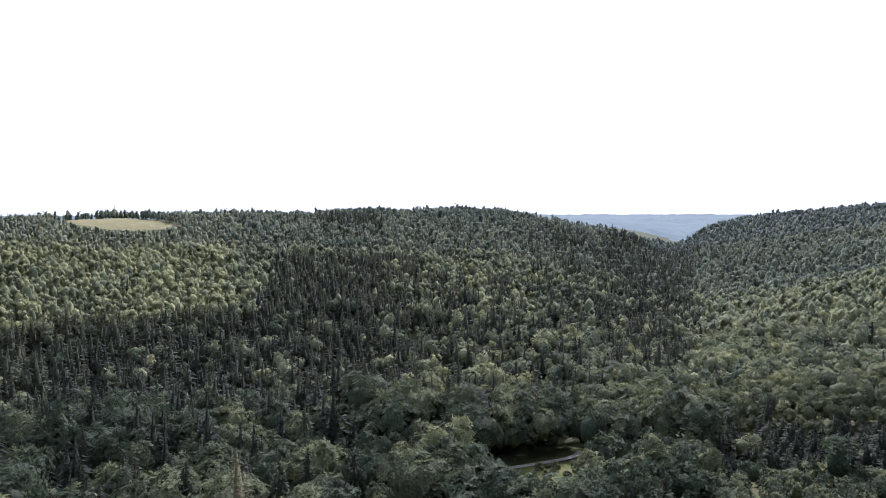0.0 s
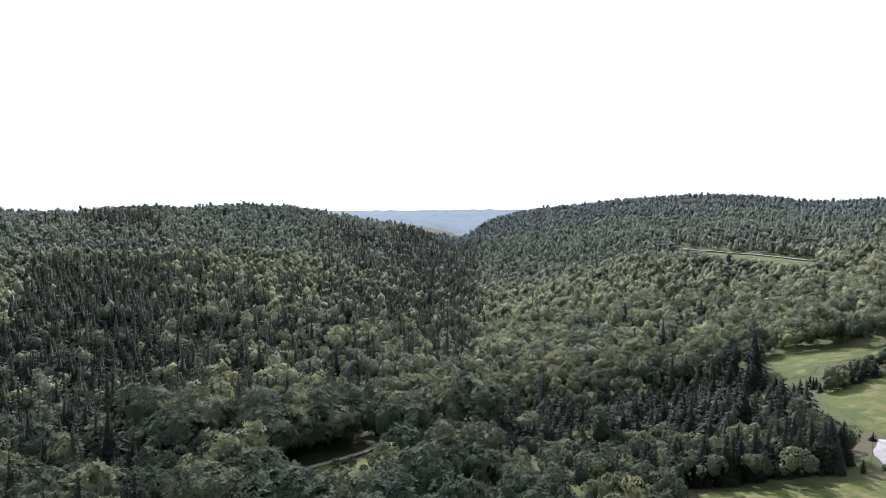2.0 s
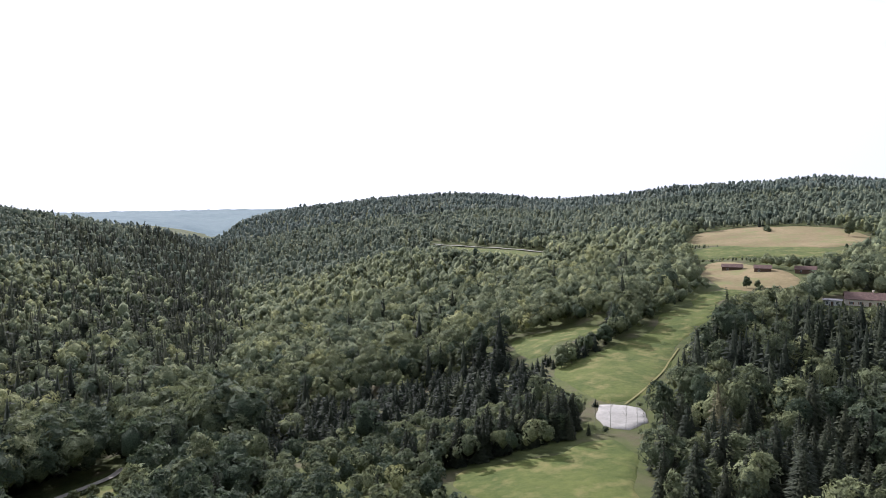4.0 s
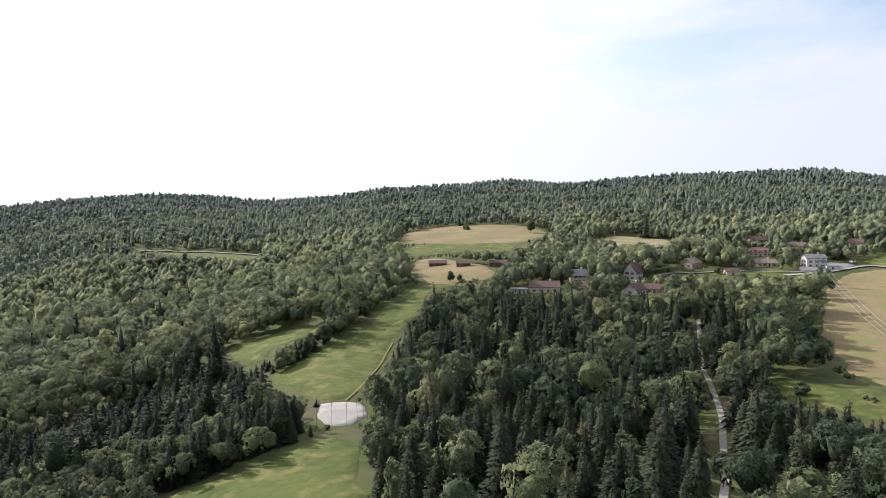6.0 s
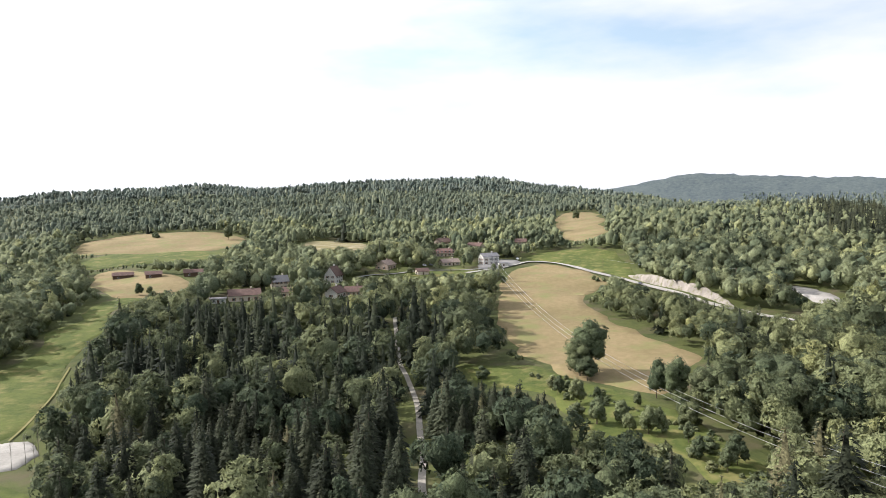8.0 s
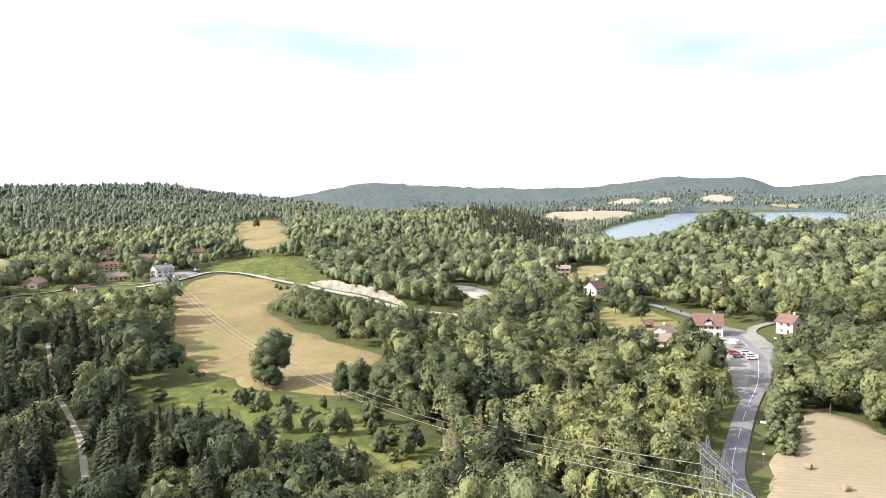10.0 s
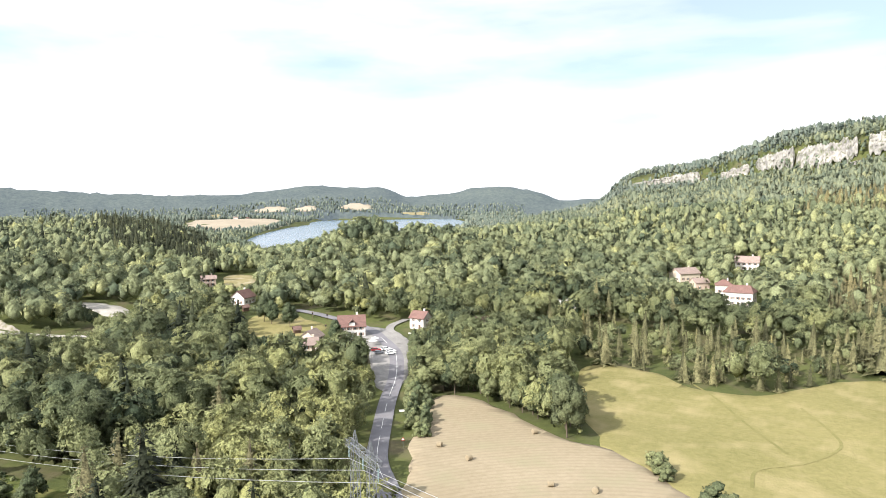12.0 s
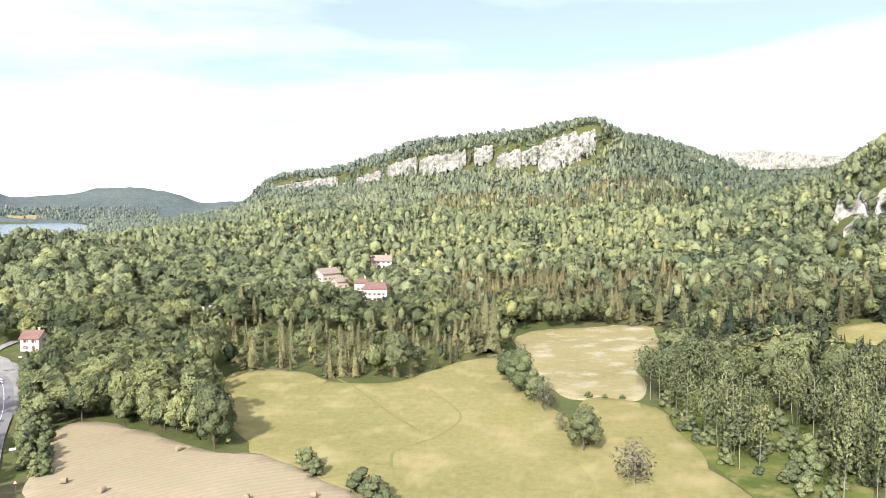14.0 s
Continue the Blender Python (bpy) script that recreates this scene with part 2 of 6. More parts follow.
def earth(name, dark, light, coarse, fine, stretch=(1, 1, 1), relief=0.25, third=None, rough=0.95, fine_mix=0.45, rows=False):
    """Ground cover: two colours in large patches, finer mottling in the same colours, some relief."""
    mat, n, l, bsdf = material(name, rough)
    big, small = noise_node(n, l, coarse, 5), noise_node(n, l, fine, 6, 0.65, stretch)
    a = ramp(n, l, big, (0.36, dark), (0.64, light))
    b = ramp(n, l, small, (0.35, dark), (0.65, light))
    col = blend(n, l, a, b, fine_mix)
    if third:
        spots = noise_node(n, l, coarse * 3.1, 6, 0.6)
        k = n.new("ShaderNodeMapRange")
        k.inputs["From Min"].default_value, k.inputs["From Max"].default_value = 0.50, 0.68
        l.new(spots, k.inputs["Value"])
        col = blend(n, l, col, third, k.outputs["Result"])
    if rows:  # curved swaths left by the mower
        co, mp, wv = n.new("ShaderNodeTexCoord"), n.new("ShaderNodeMapping"), n.new("ShaderNodeTexWave")
        mp.inputs["Location"].default_value = (-20, 60, 0)
        wv.wave_type, wv.rings_direction = "RINGS", "Z"
        wv.inputs["Scale"].default_value, wv.inputs["Distortion"].default_value = 0.17, 4.0
        wv.inputs["Detail"].default_value, wv.inputs["Detail Scale"].default_value = 3, 0.12
        l.new(co.outputs["Object"], mp.inputs["Vector"])
        l.new(mp.outputs["Vector"], wv.inputs["Vector"])
        k = n.new("ShaderNodeMapRange")
        k.inputs["From Min"].default_value, k.inputs["From Max"].default_value, k.inputs["To Max"].default_value = 0.40, 0.95, 0.20
        l.new(wv.outputs["Fac"], k.inputs["Value"])
        col = blend(n, l, col, tuple(c * 0.72 for c in dark), k.outputs["Result"])
    l.new(col, bsdf.inputs["Base Color"])
    bump(n, l, bsdf, small, 0.7, relief)
    return mat


def leaves(name, dark, light, glow=0.15, rough=0.85, leafy=0.85, depth=1.0, gaps=0.0, fleck_low=0.50, fleck_high=1.42):
    """Foliage: a tint per tree from the mesh, each clump a little different, dark leaf gaps painted as mottling, light
    let through.
    """
    mat, n, l, bsdf = material(name, rough)
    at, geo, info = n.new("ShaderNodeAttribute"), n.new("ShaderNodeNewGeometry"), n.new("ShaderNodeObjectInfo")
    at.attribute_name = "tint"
    add = n.new("ShaderNodeMath")
    add.operation = "MULTIPLY_ADD"
    l.new(geo.outputs["Random Per Island"], add.inputs[0])
    add.inputs[1].default_value = 0.14
    l.new(at.outputs["Fac"], add.inputs[2])
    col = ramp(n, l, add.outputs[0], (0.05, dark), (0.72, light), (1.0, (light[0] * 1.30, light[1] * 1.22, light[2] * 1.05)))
    hue = n.new("ShaderNodeHueSaturation")
    mr = n.new("ShaderNodeMapRange")
    mr.inputs["To Min"].default_value, mr.inputs["To Max"].default_value = 0.487, 0.513
    l.new(info.outputs["Random"], mr.inputs["Value"])
    l.new(mr.outputs["Result"], hue.inputs["Hue"])
    # noise darkens the base colour where shaded gaps between leaves would show
    fleck, painted_gap = n.new("ShaderNodeTexNoise"), n.new("ShaderNodeMapRange")
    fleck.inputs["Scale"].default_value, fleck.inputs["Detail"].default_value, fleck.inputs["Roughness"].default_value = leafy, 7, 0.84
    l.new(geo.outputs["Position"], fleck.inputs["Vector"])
    painted_gap.inputs["From Min"].default_value, painted_gap.inputs["From Max"].default_value = 0.40, 0.61
    painted_gap.inputs["To Min"].default_value, painted_gap.inputs["To Max"].default_value = fleck_low, fleck_high
    l.new(fleck.outputs["Fac"], painted_gap.inputs["Value"])
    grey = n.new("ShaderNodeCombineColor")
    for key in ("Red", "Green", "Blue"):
        l.new(painted_gap.outputs["Result"], grey.inputs[key])
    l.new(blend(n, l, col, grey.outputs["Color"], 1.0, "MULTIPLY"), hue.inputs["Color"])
    l.new(hue.outputs["Color"], bsdf.inputs["Base Color"])
    puff, turn, soft, unit_, grain = (n.new("ShaderNode" + k) for k in ("Attribute", "VectorTransform", "Mix", "VectorMath", "Bump"))
    puff.attribute_name = "puff"
    turn.vector_type, turn.convert_from, turn.convert_to = "NORMAL", "OBJECT", "WORLD"
    soft.data_type, soft.inputs["Factor"].default_value = "VECTOR", 0.24
    unit_.operation = "NORMALIZE"
    l.new(puff.outputs["Vector"], turn.inputs["Vector"])
    l.new(turn.outputs["Vector"], soft.inputs[4])
    l.new(geo.outputs["Normal"], soft.inputs[5])
    l.new(soft.outputs[1], unit_.inputs[0])
    speck = n.new("ShaderNodeTexNoise")
    speck.inputs["Scale"].default_value, speck.inputs["Detail"].default_value = leafy, 8
    world_at = n.new("ShaderNodeNewGeometry")
    l.new(world_at.outputs["Position"], speck.inputs["Vector"])
    grain.inputs["Strength"].default_value, grain.inputs["Distance"].default_value = 1.0, depth
    l.new(speck.outputs["Fac"], grain.inputs["Height"])
    l.new(unit_.outputs["Vector"], grain.inputs["Normal"])
    l.new(grain.outputs["Normal"], bsdf.inputs["Normal"])
    tr, mix = n.new("ShaderNodeBsdfTranslucent"), n.new("ShaderNodeMixShader")
    l.new(hue.outputs["Color"], tr.inputs["Color"])
    mix.inputs["Fac"].default_value = glow
    l.new(bsdf.outputs["BSDF"], mix.inputs[1])
    l.new(tr.outputs["BSDF"], mix.inputs[2])
    out = mix.outputs["Shader"]
    if gaps:  # open spaces between the leaf bunches; the inner crown, with short bulge vectors, stays closed
        size, outer, hole, both, clear, cut = (n.new("ShaderNode" + k) for k in ("VectorMath", "Math", "Math", "Math", "BsdfTransparent", "MixShader"))
        bunch = n.new("ShaderNodeTexNoise")
        bunch.inputs["Scale"].default_value, bunch.inputs["Detail"].default_value, bunch.inputs["Roughness"].default_value = gaps, 2, 0.6
        l.new(geo.outputs["Position"], bunch.inputs["Vector"])
        size.operation, outer.operation, hole.operation, both.operation = "LENGTH", "GREATER_THAN", "GREATER_THAN", "MULTIPLY"
        l.new(puff.outputs["Vector"], size.inputs[0])
        l.new(size.outputs["Value"], outer.inputs[0])
        outer.inputs[1].default_value = 0.75
        l.new(bunch.outputs["Fac"], hole.inputs[0])
        hole.inputs[1].default_value = 0.52
        l.new(outer.outputs[0], both.inputs[0])
        l.new(hole.outputs[0], both.inputs[1])
        l.new(both.outputs[0], cut.inputs["Fac"])
        l.new(out, cut.inputs[1])
        l.new(clear.outputs["BSDF"], cut.inputs[2])
        out = cut.outputs["Shader"]
    l.new(out, n["Material Output"].inputs["Surface"])
    return mat


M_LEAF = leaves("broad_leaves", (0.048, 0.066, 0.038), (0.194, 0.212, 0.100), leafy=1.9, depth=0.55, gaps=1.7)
# paler, bluer and flatter with distance: aerial haze put into the leaf colour
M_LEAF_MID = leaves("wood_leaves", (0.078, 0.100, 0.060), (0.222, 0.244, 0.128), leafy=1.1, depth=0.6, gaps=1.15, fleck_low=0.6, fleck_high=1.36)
M_LEAF_FAR_HAZE = leaves("hazed_far_leaves", (0.084, 0.108, 0.078), (0.180, 0.202, 0.132), depth=0.8, fleck_low=0.72, fleck_high=1.26)
M_LEAF_RIDGE_HAZE = leaves("hazed_ridge_leaves", (0.088, 0.116, 0.098), (0.170, 0.196, 0.155), depth=0.8, fleck_low=0.75, fleck_high=1.25)
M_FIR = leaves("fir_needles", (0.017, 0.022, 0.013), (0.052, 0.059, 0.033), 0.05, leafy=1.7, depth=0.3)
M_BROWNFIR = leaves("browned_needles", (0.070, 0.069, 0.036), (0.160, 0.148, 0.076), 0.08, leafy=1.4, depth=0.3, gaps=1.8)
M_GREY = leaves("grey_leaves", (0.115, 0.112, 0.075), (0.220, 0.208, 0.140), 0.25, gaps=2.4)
M_BARK = earth("bark", (0.07, 0.055, 0.04), (0.16, 0.13, 0.10), 1.2, 6, (1, 1, 0.2), 0.03)
M_BIRCH = earth("pale_bark", (0.16, 0.145, 0.12), (0.36, 0.335, 0.29), 1.2, 5, (1, 1, 0.3), 0.03)
M_GROUND = earth("forest_floor", (0.044, 0.056, 0.018), (0.096, 0.106, 0.034), 0.02, 0.35, relief=0.4, third=(0.10, 0.085, 0.05))
M_GRASS = earth("meadow_grass", (0.150, 0.140, 0.052), (0.226, 0.198, 0.084), 0.022, 0.55, relief=0.35, third=(0.262, 0.222, 0.108), fine_mix=0.6)
M_HAY = earth("mown_hay", (0.218, 0.178, 0.116), (0.290, 0.242, 0.168), 0.03, 0.6, (1, 1, 1), 0.12, third=(0.24, 0.21, 0.135), rows=True)
M_DRY = earth("dry_pasture", (0.150, 0.120, 0.056), (0.255, 0.195, 0.105), 0.022, 0.35, relief=0.25, third=(0.165, 0.165, 0.065))
M_PALE = earth("pale_pasture", (0.175, 0.152, 0.070), (0.255, 0.218, 0.115), 0.03, 0.5, relief=0.25, third=(0.32, 0.285, 0.205))
M_GREEN = earth("lush_grass", (0.048, 0.068, 0.016), (0.108, 0.122, 0.032), 0.05, 0.45, relief=0.35, third=(0.165, 0.150, 0.056))
M_HARVEST = earth("harvested_field", (0.25, 0.21, 0.155), (0.34, 0.295, 0.225), 0.006, 0.05, relief=0.2)
M_CUT = earth("blasted_rock", (0.15, 0.135, 0.115), (0.33, 0.295, 0.26), 0.12, 0.5, (1, 1, 0.4), 0.6, third=(0.14, 0.14, 0.07))
M_TRAIL = earth("trodden_grass", (0.140, 0.134, 0.048), (0.205, 0.182, 0.076), 0.05, 0.6, relief=0.1)
M_YARD = earth("grey_gravel", (0.17, 0.163, 0.155), (0.28, 0.268, 0.255), 0.12, 1.4, relief=0.04)
M_ASPHALT = earth("asphalt", (0.135, 0.130, 0.142), (0.205, 0.198, 0.210), 0.15, 3.0, relief=0.01, rough=0.85)
M_GRAVEL = earth("limestone_gravel", (0.25, 0.235, 0.21), (0.38, 0.36, 0.325), 0.12, 1.4, relief=0.05)
M_TRACK = earth("dirt_track", (0.20, 0.185, 0.155), (0.33, 0.305, 0.26), 0.2, 1.5, relief=0.06)
M_ROCK = earth("limestone", (0.125, 0.122, 0.118), (0.420, 0.398, 0.365), 0.06, 0.28, (1, 1, 0.25), 1.2, third=(0.09, 0.10, 0.045))
M_FAR = earth("hazed_far_wood", (0.026, 0.034, 0.028), (0.084, 0.096, 0.070), 0.005, 0.06, relief=6.0, fine_mix=0.75)
# blue emission stands in for the haze before the far hills
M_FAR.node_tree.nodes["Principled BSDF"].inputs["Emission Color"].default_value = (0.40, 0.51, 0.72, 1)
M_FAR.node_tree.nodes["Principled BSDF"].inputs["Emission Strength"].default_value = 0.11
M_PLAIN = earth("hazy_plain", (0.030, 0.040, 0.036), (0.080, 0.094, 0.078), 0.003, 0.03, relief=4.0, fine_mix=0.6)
# stronger emission paints the brighter haze on the sunward side
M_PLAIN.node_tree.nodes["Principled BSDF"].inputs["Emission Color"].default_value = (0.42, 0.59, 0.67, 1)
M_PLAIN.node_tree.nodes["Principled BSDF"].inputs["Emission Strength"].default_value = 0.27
M_PAINT = earth("road_paint", (0.6, 0.6, 0.58), (0.75, 0.75, 0.72), 0.4, 4, relief=0.005)

def plain(name, col, rough=0.7, metal=0.0, vary=0.12, scale=2.0):
    """Paint, metal or plaster with a little soiling."""
    mat, n, l, bsdf = material(name, rough, metal)
    dirt = noise_node(n, l, scale, 6, 0.65)
    l.new(ramp(n, l, dirt, (0.3, tuple(c * (1 - 2 * vary) for c in col)), (0.6, col)), bsdf.inputs["Base Color"])
    return mat


def tiled(name, dark, light):
    """Clay tiles: rows across the slope, each tile a little different, patches of age."""
    mat, n, l, bsdf = material(name, 0.85)
    co, brick = n.new("ShaderNodeTexCoord"), n.new("ShaderNodeTexBrick")
    l.new(co.outputs["Object"], brick.inputs["Vector"])
    brick.inputs["Scale"].default_value, brick.inputs["Mortar Size"].default_value = 1.6, 0.03
    brick.inputs["Color1"].default_value, brick.inputs["Color2"].default_value = (*dark, 1), (*light, 1)
    brick.inputs["Mortar"].default_value = (*[c * 0.5 for c in dark], 1)
    age = noise_node(n, l, 0.7, 5)
    l.new(blend(n, l, brick.outputs["Color"], ramp(n, l, age, (0.35, dark), (0.65, light)), 0.6), bsdf.inputs["Base Color"])
    return mat


M_ROOF_RED = tiled("red_tiles", (0.135, 0.080, 0.070), (0.205, 0.124, 0.106))
M_ROOF_BROWN = tiled("brown_tiles", (0.10, 0.066, 0.056), (0.18, 0.118, 0.10))
M_ROOF_PALE = tiled("weathered_tiles", (0.21, 0.160, 0.138), (0.30, 0.235, 0.205))
M_ROOF_GREY = tiled("grey_slates", (0.14, 0.14, 0.15), (0.24, 0.23, 0.23))
M_WHITE = plain("white_plaster", (0.66, 0.63, 0.59), vary=0.16)
M_CREAM = plain("cream_plaster", (0.62, 0.54, 0.44))
M_PINK = plain("ochre_plaster", (0.50, 0.40, 0.33))
M_TIMBER = plain("brown_timber", (0.13, 0.085, 0.06))
M_FRAME = plain("white_joinery", (0.72, 0.70, 0.66))
M_SHUTTER = plain("brown_shutters", (0.22, 0.12, 0.08))
M_STEEL = plain("galvanised_steel", (0.17, 0.18, 0.19), 0.6, 0.2)
M_WIRE = plain("aluminium_cable", (0.60, 0.60, 0.60), 0.4, 0.4)
M_GLASSY, _n, _l, _b = material("window_glass", 0.08)
_b.inputs["Base Color"].default_value, _b.inputs["Specular IOR Level"].default_value = (0.02, 0.025, 0.03, 1), 0.6
M_CERAMIC = plain("insulator_glass", (0.20, 0.26, 0.26), 0.2)
M_CARWHITE = plain("white_car_paint", (0.75, 0.75, 0.75), 0.3, 0, 0.03)
M_CARGREY = plain("grey_car_paint", (0.16, 0.17, 0.19), 0.3, 0.2, 0.03)
M_CARRED = plain("red_car_paint", (0.35, 0.03, 0.03), 0.3, 0, 0.03)
M_RUBBER = plain("black_rubber", (0.02, 0.02, 0.02), 0.8)
M_SIGNRED = plain("red_sign_paint", (0.55, 0.04, 0.04), 0.5)
M_CLOTH = plain("white_canvas", (0.78, 0.77, 0.74))
# ---------------------------------------------------------------- mesh helpers
def mesh_from(name, verts, faces, mat, tint=None, puff=None):
    """A mesh from arrays; faces all have the same number of corners."""
    verts, faces = np.asarray(verts, np.float32), np.asarray(faces, np.int32)
    me = bpy.data.meshes.new(name)
    me.vertices.add(len(verts))
    me.vertices.foreach_set("co", verts.ravel())
    k = faces.shape[1]
    me.loops.add(faces.size)
    me.loops.foreach_set("vertex_index", faces.ravel())
    me.polygons.add(len(faces))
    me.polygons.foreach_set("loop_start", np.arange(0, faces.size, k, dtype=np.int32))
    me.polygons.foreach_set("loop_total", np.full(len(faces), k, dtype=np.int32))
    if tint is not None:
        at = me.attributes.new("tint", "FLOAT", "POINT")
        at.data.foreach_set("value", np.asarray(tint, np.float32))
    if puff is not None:  # the way in which the crown bulges at each leaf
        at = me.attributes.new("puff", "FLOAT_VECTOR", "POINT")
        at.data.foreach_set("vector", np.asarray(puff, np.float32).ravel())
    me.materials.append(mat)
    me.update(calc_edges=True)
    return me


def part(name, bm, mat, parent=None, label=""):
    me = bpy.data.meshes.new(name)
    bm.to_mesh(me)
    bm.free()
    me.materials.append(mat)
    ob = new(name, me)
    ob.parent = parent
    if label:
        tagged(ob, label)
    return ob


def rounded(poly, rounds=2):
    """Chaikin's corner cutting, so that field edges run softly."""
    p = [Vector(q) for q in poly]
    for _ in range(rounds):
        p = [v for i in range(len(p)) for v in (p[i] * 0.75 + p[(i + 1) % len(p)] * 0.25, p[i] * 0.25 + p[(i + 1) % len(p)] * 0.75)]
    return p


def sheet(name, poly, mat, lift, step, label, category, rounds=2, ragged=0.35, height=land):
    """A field that lies on the land, with a ragged edge."""
    edge = rounded(poly, rounds)
    line = []
    for i, a in enumerate(edge):
        b = edge[(i + 1) % len(edge)]
        n = max(1, int((b - a).length / step))
        line += [a.lerp(b, k / n) for k in range(n)]
    ex, ey = np.array([v.x for v in line]), np.array([v.y for v in line])
    wob = step * ragged
    ex, ey = ex + waves(ex, ey, step * 5, 11) * wob, ey + waves(ex, ey, step * 5, 12) * wob
    bm = bmesh.new()
    vs = [bm.verts.new((a, b, 0)) for a, b in zip(ex, ey)]
    f = bm.faces.new(vs)
    x0, x1, y0, y1 = ex.min(), ex.max(), ey.min(), ey.max()
    for axis, lo, hi in ((0, x0, x1), (1, y0, y1)):
        n = int((hi - lo) / step)
        for k in range(1, n):
            co, no = [0, 0, 0], [0, 0, 0]
            co[axis], no[axis] = lo + (hi - lo) * k / n, 1
            bmesh.ops.bisect_plane(bm, geom=bm.verts[:] + bm.edges[:] + bm.faces[:], plane_co=co, plane_no=no)
    bmesh.ops.triangulate(bm, faces=bm.faces[:])
    rim = bmesh.ops.extrude_edge_only(bm, edges=[e for e in bm.edges if e.is_boundary])
    rim = {v for v in rim["geom"] if isinstance(v, bmesh.types.BMVert)}
    for v in rim:
        away = Vector((0, 0, 0))
        for e in v.link_edges:
            o = e.other_vert(v)
            if o not in rim:
                for g in o.link_edges:
                    w = g.other_vert(o)
                    if w is not v:
                        away += (o.co - w.co)
        v.co += away.normalized() * step * 0.3 if away.length > 1e-6 else away
    bmesh.ops.triangulate(bm, faces=[f for f in bm.faces if len(f.verts) > 3])
    co = np.array([v.co for v in bm.verts])
    z = height(co[:, 0], co[:, 1]) + lift
    for v, h in zip(bm.verts, z):
        v.co.z = h - (lift + 0.5 if v in rim else 0.0)
    for f in bm.faces:
        f.smooth = True
        if f.normal.z < 0:
            f.normal_flip()
    ob = part(name, bm, mat)
    return tagged(ob, label, category, kind="structure")


def spline(pts, n=8):
    """Catmull-Rom through places in the plan."""
    p = [Vector(q) for q in pts]
    p = [2 * p[0] - p[1]] + p + [2 * p[-1] - p[-2]]
    out = []
    for i in range(1, len(p) - 2):
        a, b, c, d = p[i - 1:i + 3]
        for k in range(n):
            t = k / n
            out.append(0.5 * ((2 * b) + (c - a) * t + (2 * a - 5 * b + 4 * c - d) * t * t + (3 * b - a - 3 * c + d) * t ** 3))
    return out + [p[-2]]


def ribbon(name, pts, width, mat, lift, label, category, shift=0.0, flat=True):
    """A road along a line in the plan, draped on the land."""
    line = spline(pts)
    bm = bmesh.new()
    rows = []
    for i, v in enumerate(line):
        d = (line[min(i + 1, len(line) - 1)] - line[max(i - 1, 0)]).normalized()
        side = Vector((d.y, -d.x))
        w = width[0] + (width[1] - width[0]) * i / (len(line) - 1) if isinstance(width, tuple) else width
        c = v + side * shift
        zc = float(land(c.x, c.y)) + lift
        row = []
        for k in range(5):
            q = c + side * w * (k / 4 - 0.5)
            z = zc if flat else float(land(q.x, q.y)) + lift
            row.append(bm.verts.new((q.x, q.y, max(z, float(land(q.x, q.y)) + lift * 0.6))))
        rows.append(row)
    for a, b in zip(rows, rows[1:]):
        for k in range(4):
            f = bm.faces.new((a[k], a[k + 1], b[k + 1], b[k]))
            f.smooth = True
    bmesh.ops.recalc_face_normals(bm, faces=bm.faces[:])
    if bm.faces[:][0].normal.z < 0:
        bmesh.ops.reverse_faces(bm, faces=bm.faces[:])
    return tagged(part(name, bm, mat), label, category, kind="structure")


# ---------------------------------------------------------------- ground, one sheet to the horizon
def polar_sheet(name, bearings, rings, height, mat, smooth=True):
    b, d = np.meshgrid(np.radians(bearings), rings, indexing="ij")
    x, y = d * np.sin(b), d * np.cos(b)
    v = np.stack([x, y, height(x, y)], -1).reshape(-1, 3)
    nb, nd = b.shape
    i = (np.arange(nb - 1)[:, None] * nd + np.arange(nd - 1)[None]).ravel()
    me = mesh_from(name, v, np.stack([i, i + 1, i + nd + 1, i + nd], -1), mat)
    me.polygons.foreach_set("use_smooth", np.full(len(me.polygons), smooth))
    return new(name, me)


bearings = np.concatenate([np.arange(-46, 212, 0.7), np.arange(212, 314.1, 3.0)])
bearings[-1] = 314.0
rings = np.concatenate([[0.01, 8, 16, 25], np.geomspace(35, 4900, 210)])
ground = tagged(polar_sheet("ground", bearings, rings, land, M_GROUND), "rolling valley ground under woods and meadows", "ground", kind="structure")

HAY_FIELD = [(123, -128), (150, -165), (126, -167), (95, -153), (81, -151), (64, -145), (42, -133), (30, -95), (70, -70), (94, -96)]
MEADOW = [(128, -221), (123, -231), (104, -233), (84, -220), (68, -219), (57, -239), (34, -276), (23, -221), (9, -197), (1, -172), (-6, -130), (10, -90),
          (35, -98), (60, -140), (77, -152), (92, -165), (110, -190)]
UPPER = [(36, -320), (0, -336), (-29, -338), (-26, -285), (-14, -257), (-17, -215), (-2, -208), (10, -215), (23, -255)]
LOWER = [(6, -213), (-18, -211), (-23, -174), (-33, -140), (-20, -100), (-2, -120), (3, -173)]
DRY_FIELD = [(535, -20), (504, -43), (466, -57), (434, -61), (416, -48), (378, -37), (357, -45), (308, -55), (287, -63), (273, -73), (249, -62), (219, -51), (226, -39), (235, -28), (248, -13), (289, -2), (330, 6), (407, 7), (490, 1)]
GLADE = [(196, 190), (205, 191), (218, 187), (237, 193), (254, 193), (268, 194), (297, 211), (315, 208), (344, 223), (374, 222), (372, 206), (340, 207), (306, 189), (278, 181), (264, 177),
         (240, 167), (218, 155), (200, 146), (185, 140), (176, 141), (171, 147), (175, 158), (185, 174)]
NEAR_GRASS = [(98, 128), (104, 136), (112, 129), (123, 121), (137, 119), (148, 118), (140, 106), (129, 98), (121, 92), (113, 84), (100, 96), (94, 112)]
